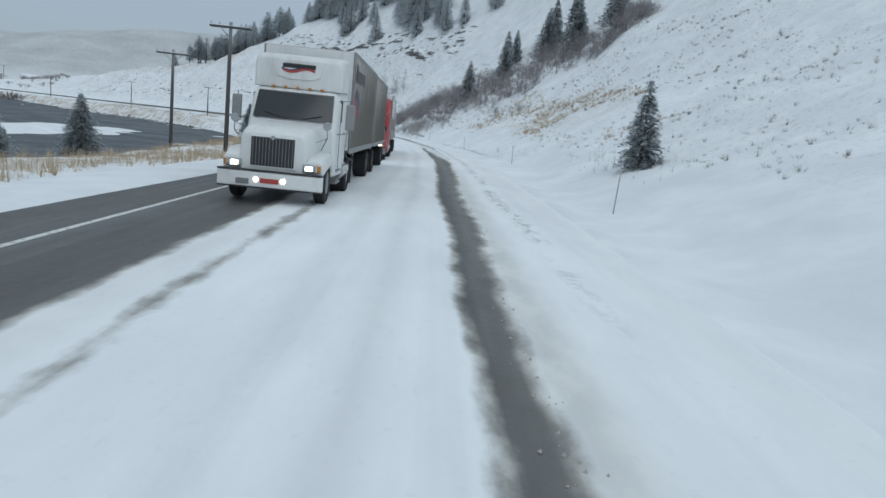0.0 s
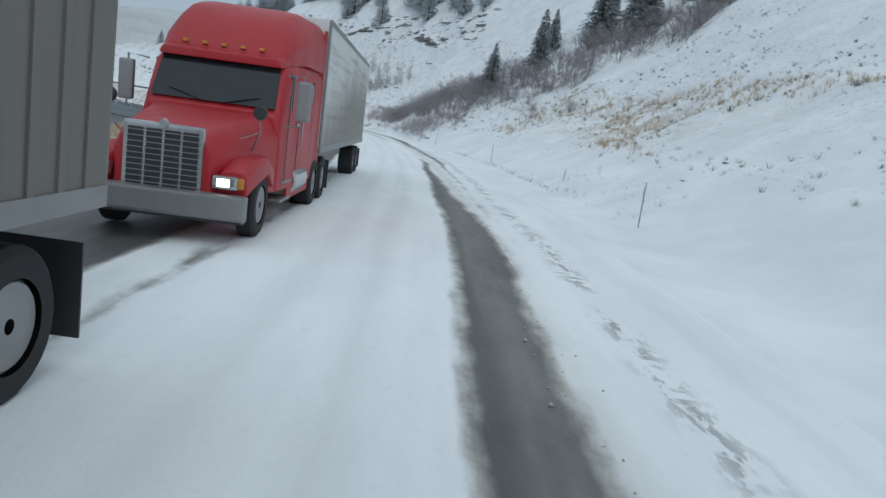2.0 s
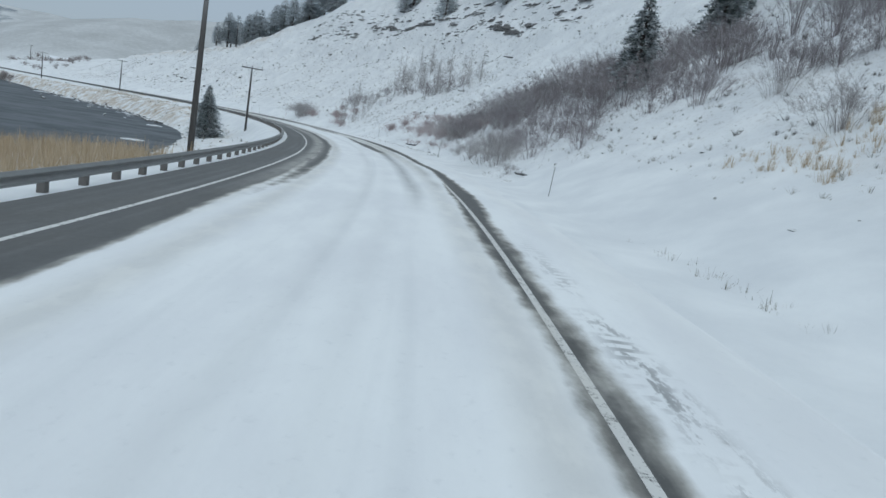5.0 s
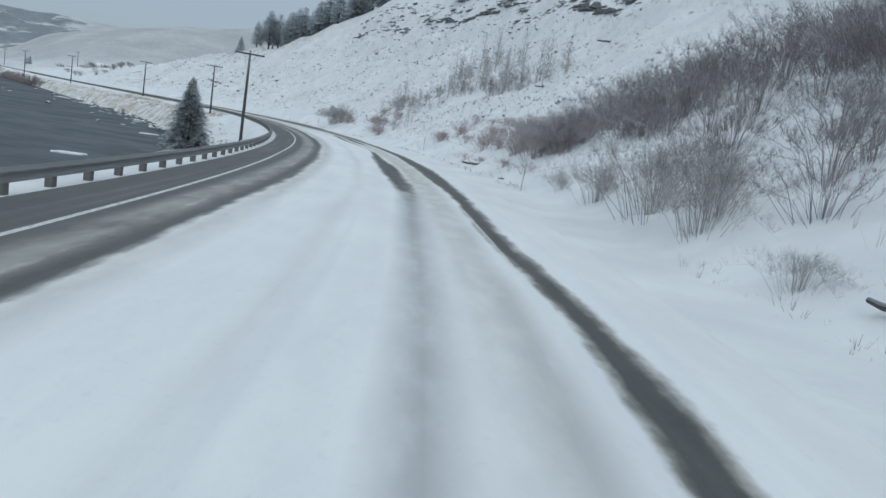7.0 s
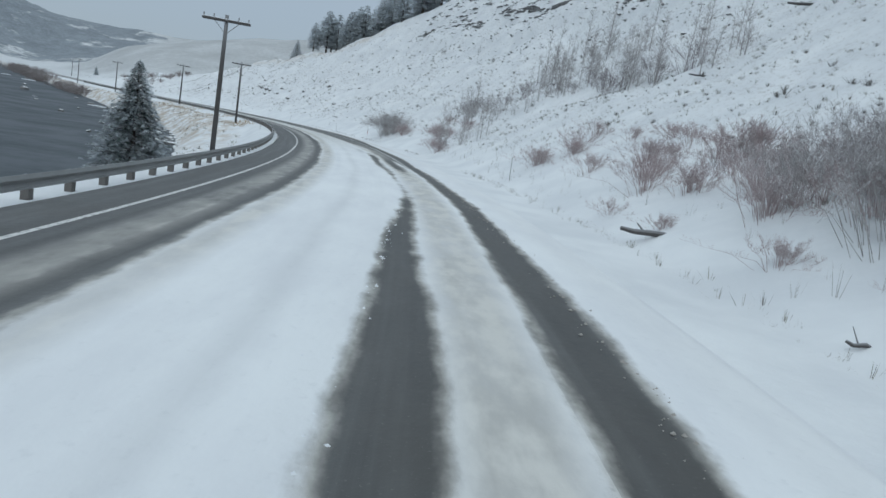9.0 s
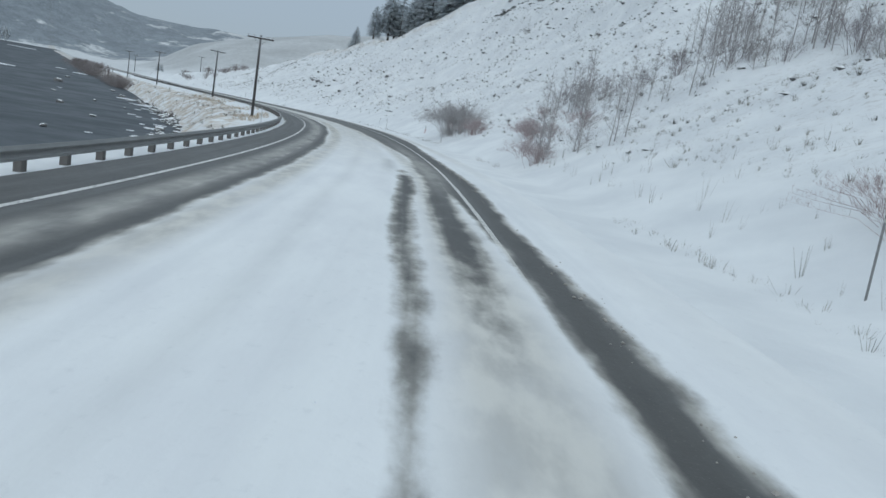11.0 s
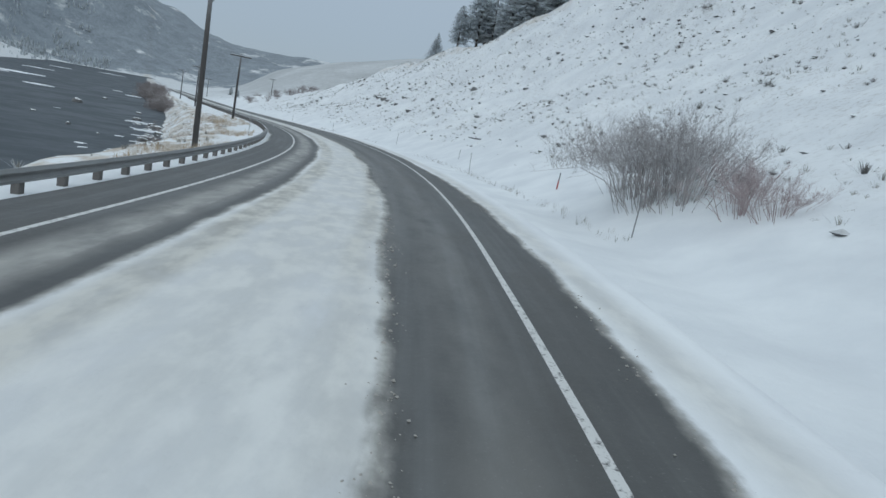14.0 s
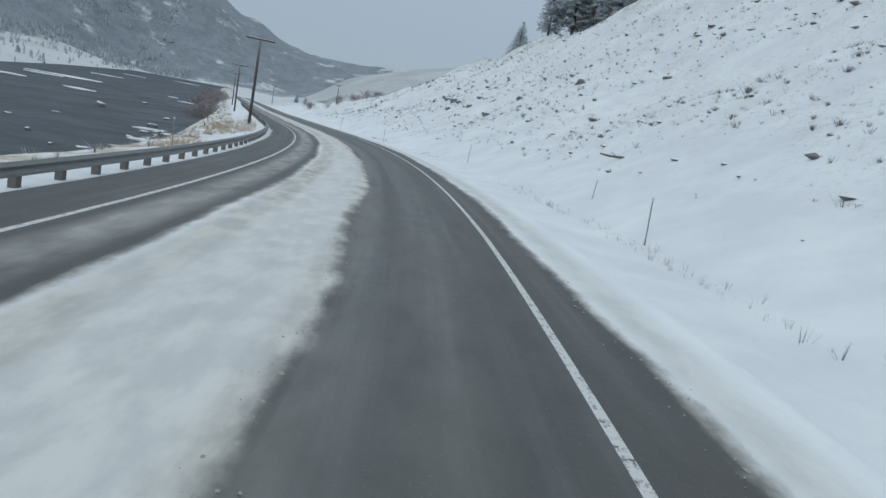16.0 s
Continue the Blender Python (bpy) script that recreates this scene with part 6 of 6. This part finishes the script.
def wave(name, parent, place, material, thick, label):
    """A thin waving band: place(u, v) gives its points for u along and v across, both 0 to 1."""
    bm = bmesh.new()
    for side in (0, 1):
        rows = [[bm.verts.new(Vector(place(k / 10, v)) - Vector((0, side * 0.004, 0))) for v in (0, 1)] for k in range(11)]
        for a, b in zip(rows, rows[1:]):
            bm.faces.new((a[0], b[0], b[1], a[1]) if side else (a[1], b[1], b[0], a[0]))
    return part(name, bm, material, parent, label)


def trailer(length, m, paint, label, emblem, axle_far, rib=0.33):
    """A van trailer; its front wall at y = 0."""
    t = thing("van_trailer", m, label, "trailer")
    part("body", box(bmesh.new(), 0, -length / 2, 2.6, 2.56, length, 2.86, 0.05), paint, t)
    part("front_wall", box(bmesh.new(), 0, 0.012, 2.62, 2.48, 0.03, 2.76, 0.012), M_WHITE, t)
    for sx in (-1, 1):
        part("bottom_rail", box(bmesh.new(), sx * 1.285, -length / 2, 1.22, 0.03, length - 0.1, 0.16, 0.008), M_STEEL, t)
        part("top_rail", box(bmesh.new(), sx * 1.285, -length / 2, 3.98, 0.03, length - 0.1, 0.10, 0.008), M_STEEL, t)
        for k in range(1, int(length / rib) if rib else 0):
            part("side_post", box(bmesh.new(), sx * 1.285, -k * rib, 2.6, 0.024, 0.07, 2.62, 0), paint, t)
        part("corner_post", box(bmesh.new(), sx * 1.27, -0.06, 2.6, 0.05, 0.16, 2.84, 0.01), M_STEEL, t)
        part("landing_leg", box(bmesh.new(), sx * 0.8, -2.4, 0.75, 0.13, 0.13, 0.95, 0.01), M_STEEL, t)
        for y in axle_far:
            add_wheel(t, sx * 0.98, y, 0.5, 0.5)
        part("mud_flap", box(bmesh.new(), sx * 0.95, axle_far[-1] - 0.75, 0.55, 0.6, 0.02, 0.7), M_GRILLE, t)
    for k in (-1, 1):
        part("rear_door", box(bmesh.new(), k * 0.63, -length - 0.012, 2.6, 1.2, 0.03, 2.7, 0.01), M_WHITE, t)
    part("under_frame", box(bmesh.new(), 0, -length / 2, 1.05, 1.0, length - 0.6, 0.2, 0.01), M_GRILLE, t)
    if emblem:
        # plain bars and waves in place of the company mark
        for sx in (-1, 1):
            part("side_bar", loft(bmesh.new(), [[(sx * x, -0.55 - y, z) for y, z in ((0.0, 3.22), (0.0, 3.74), (0.28, 3.70), (0.4, 3.58), (2.55, 3.58), (2.55, 3.30), (2.35, 3.16), (2.2, 3.26), (0.3, 3.26))] for x in (1.298, 1.306)]), M_BLACK, t, "dark lettering bar on the side")
            for mat, dy, nm in ((M_RED, 0.0, "red wave emblem on the side"), (M_NAVY, 0.16, "dark blue wave emblem on the side")):
                part("side_wave", loft(bmesh.new(), [[(sx * x, -0.42 - dy - y, z + dy) for y, z in ((0.0, 2.62), (0.22, 2.98), (0.52, 2.58), (0.78, 2.84), (1.12, 2.48), (1.0, 2.12), (0.72, 2.46), (0.5, 2.22), (0.24, 2.52))] for x in (1.296 + 0.006 * (dy > 0), 1.303 + 0.006 * (dy > 0))]), mat, t, nm)
            part("unit_number", box(bmesh.new(), sx * 1.298, -0.10, 3.35, 0.006, 0.07, 0.7), M_BLACK, t, "dark lettering bar")
    return t


def facing(s, l):
    """A pose on the road at station s, nose toward smaller stations, lying with the road's bank."""
    x, y, _ = at(s, l)
    z = float(road_z(s, l)) + 0.01
    k = float(road_z(s, l + 1) - road_z(s, l))
    return Matrix.Translation((float(x), float(y), z)) @ Matrix.Rotation(heading(s) + math.pi, 4, "Z") @ Matrix.Rotation(-math.atan(k), 4, "Y")


LANE = 3.55
S_WHITE, S_RED, S_CAR = 16.0, 41.0, 77.0
tractor(M_WHITE, "white day-cab semi truck with lit headlights on the road", False, facing(S_WHITE, LANE))
trailer(8.0, facing(S_WHITE + 4.1, LANE), M_TRAILER, "grimy white van trailer behind the white truck", True, (-6.9,))
trailer(7.6, facing(S_WHITE + 12.8, LANE), M_TRAILER, "grimy second van trailer of the double", False, (-1.2, -6.6))
tractor(M_REDTRUCK, "red sleeper-cab semi truck with lit headlights", True, facing(S_RED, LANE))
trailer(11.4, facing(S_RED + 5.9, LANE), M_SMOOTH, "long smooth pale van trailer splashed with road dirt", False, (-9.2, -10.4), 0)


def car():
    c = thing("sedan_car", facing(S_CAR, LANE + 0.8), "dark grimy sedan with lit headlights on the road", "car")

    def sec(y, w, z0, z1, hz):
        half = [(w * 0.80, z0), (w * 0.95, z0 + 0.08), (w, z0 + 0.20), (w, hz - 0.14), (w * 0.97, hz), (w * 0.88, z1 - 0.035), (w * 0.60, z1 - 0.005), (w * 0.25, z1 + 0.008)]
        return [(x, y, z) for x, z in half] + [(-x, y, z) for x, z in half[::-1]]
    part("body", loft(bmesh.new(), [sec(0.05, 0.62, 0.27, 0.66, 0.60), sec(0.01, 0.72, 0.25, 0.73, 0.66), sec(-0.10, 0.82, 0.23, 0.785, 0.71), sec(-0.32, 0.89, 0.22, 0.84, 0.75), sec(-0.7, 0.92, 0.21, 0.895, 0.79), sec(-1.1, 0.925, 0.2, 0.935, 0.82), sec(-1.45, 0.925, 0.2, 0.965, 0.85), sec(-2.2, 0.925, 0.2, 0.985, 0.88), sec(-3.2, 0.925, 0.2, 1.0, 0.90), sec(-3.9, 0.92, 0.21, 1.03, 0.90), sec(-4.35, 0.89, 0.25, 1.03, 0.88), sec(-4.6, 0.83, 0.32, 0.98, 0.84), sec(-4.72, 0.72, 0.42, 0.88, 0.78)]), M_CAR, c, smooth=True)

    def hoop(y, w, z0, wt, zt):
        half = [(w, z0), (w * 0.62 + wt * 0.38, z0 + 0.45 * (zt - z0)), (wt * 1.02, zt - 0.05), (wt * 0.92, zt - 0.012), (wt * 0.5, zt)]
        return [(x, y, z) for x, z in half] + [(-x, y, z) for x, z in half[::-1]]
    part("glasshouse", loft(bmesh.new(), [hoop(-1.30, 0.74, 0.93, 0.72, 0.95), hoop(-1.62, 0.79, 0.94, 0.67, 1.17), hoop(-1.95, 0.81, 0.95, 0.63, 1.335), hoop(-2.25, 0.815, 0.96, 0.61, 1.395), hoop(-2.8, 0.815, 0.97, 0.60, 1.41), hoop(-3.3, 0.80, 0.98, 0.585, 1.36), hoop(-3.75, 0.77, 0.99, 0.60, 1.19), hoop(-4.1, 0.72, 1.0, 0.66, 1.03)]), M_DARKGLASS, c, "dark tinted glass", smooth=True)
    part("roof", loft(bmesh.new(), [hoop(-1.97, 0.63, 1.33, 0.62, 1.355), hoop(-2.25, 0.63, 1.37, 0.605, 1.42), hoop(-2.8, 0.62, 1.38, 0.60, 1.435), hoop(-3.3, 0.60, 1.34, 0.58, 1.38)]), M_CAR, c, smooth=True)
    part("grille", box(bmesh.new(), 0, 0.03, 0.57, 0.62, 0.06, 0.09, 0.02), M_GRILLE, c)
    part("air_intake", box(bmesh.new(), 0, 0.02, 0.37, 0.80, 0.08, 0.08, 0.02), M_GRILLE, c)
    for sx in (-1, 1):
        part("pillar", tube(bmesh.new(), [(sx * 0.79, -1.34, 0.94), (sx * 0.72, -1.66, 1.18), (sx * 0.63, -2.0, 1.36)], [0.035, 0.03, 0.03], 6), M_CAR, c)
        part("door_pillar", tube(bmesh.new(), [(sx * 0.825, -2.55, 0.95), (sx * 0.63, -2.6, 1.39)], [0.035, 0.03], 6), M_CAR, c)
        hl = part("headlight", box(bmesh.new(), sx * 0.70, -0.11, 0.685, 0.28, 0.12, 0.10, 0.03, Euler((0, 0, -sx * 0.62)).to_matrix()), M_CHROME, c)
        part("lens", box(bmesh.new(), sx * 0.66, -0.03, 0.685, 0.13, 0.06, 0.09, 0.02, Euler((0, 0, -sx * 0.5)).to_matrix()), M_LAMP, hl, "lit headlamp lens")
        part("mirror", box(bmesh.new(), sx * 0.98, -1.62, 0.99, 0.18, 0.11, 0.12, 0.04), M_CAR, c)
        for y in (-0.95, -3.75):
            add_wheel(c, sx * 0.83, y, 0.33, 0.21)


car()


# ---- farm house and barns far off in the valley ----
M_WALL = mat_paint("farm_wall", (0.34, 0.32, 0.31), (0.22, 0.21, 0.20), 0.5, 0.8)


def farm_house(x, y, w, d, h, turn, label):
    f = thing("farm_house", Matrix.Translation((x, y, z_at(x, y))) @ Matrix.Rotation(turn, 4, "Z"), label, "house", "far farm buildings")
    part("wall", box(bmesh.new(), 0, 0, h / 2 - 0.5, w, d, h + 1, 0.03), M_WALL, f)
    bm = bmesh.new()
    a = [bm.verts.new(p) for p in ((-w / 2 - 0.4, -d / 2 - 0.4, h), (w / 2 + 0.4, -d / 2 - 0.4, h), (w / 2 + 0.4, 0, h + d * 0.36), (-w / 2 - 0.4, 0, h + d * 0.36), (-w / 2 - 0.4, d / 2 + 0.4, h), (w / 2 + 0.4, d / 2 + 0.4, h))]
    for q in ((0, 1, 2, 3), (3, 2, 5, 4), (0, 3, 4), (1, 5, 2), (0, 4, 5, 1)):
        bm.faces.new([a[i] for i in q])
    part("roof", bm, M_SNOW, f, "snow-covered gable roof")
    for k in (-1, 1):
        part("window", box(bmesh.new(), k * w * 0.25, -d / 2 - 0.02, h * 0.55, 1.0, 0.08, 1.1, 0.01), M_DARKGLASS, f)


for x, y, w, d, h, turn, label in [(-212, 462, 8, 6, 2.4, 0.5, 'small far farmhouse with a snowy roof'), (-236, 456, 10, 6, 2.6, 0.8, 'long far barn with a snowy roof')]:
    farm_house(x, y, w, d, h, turn, label)
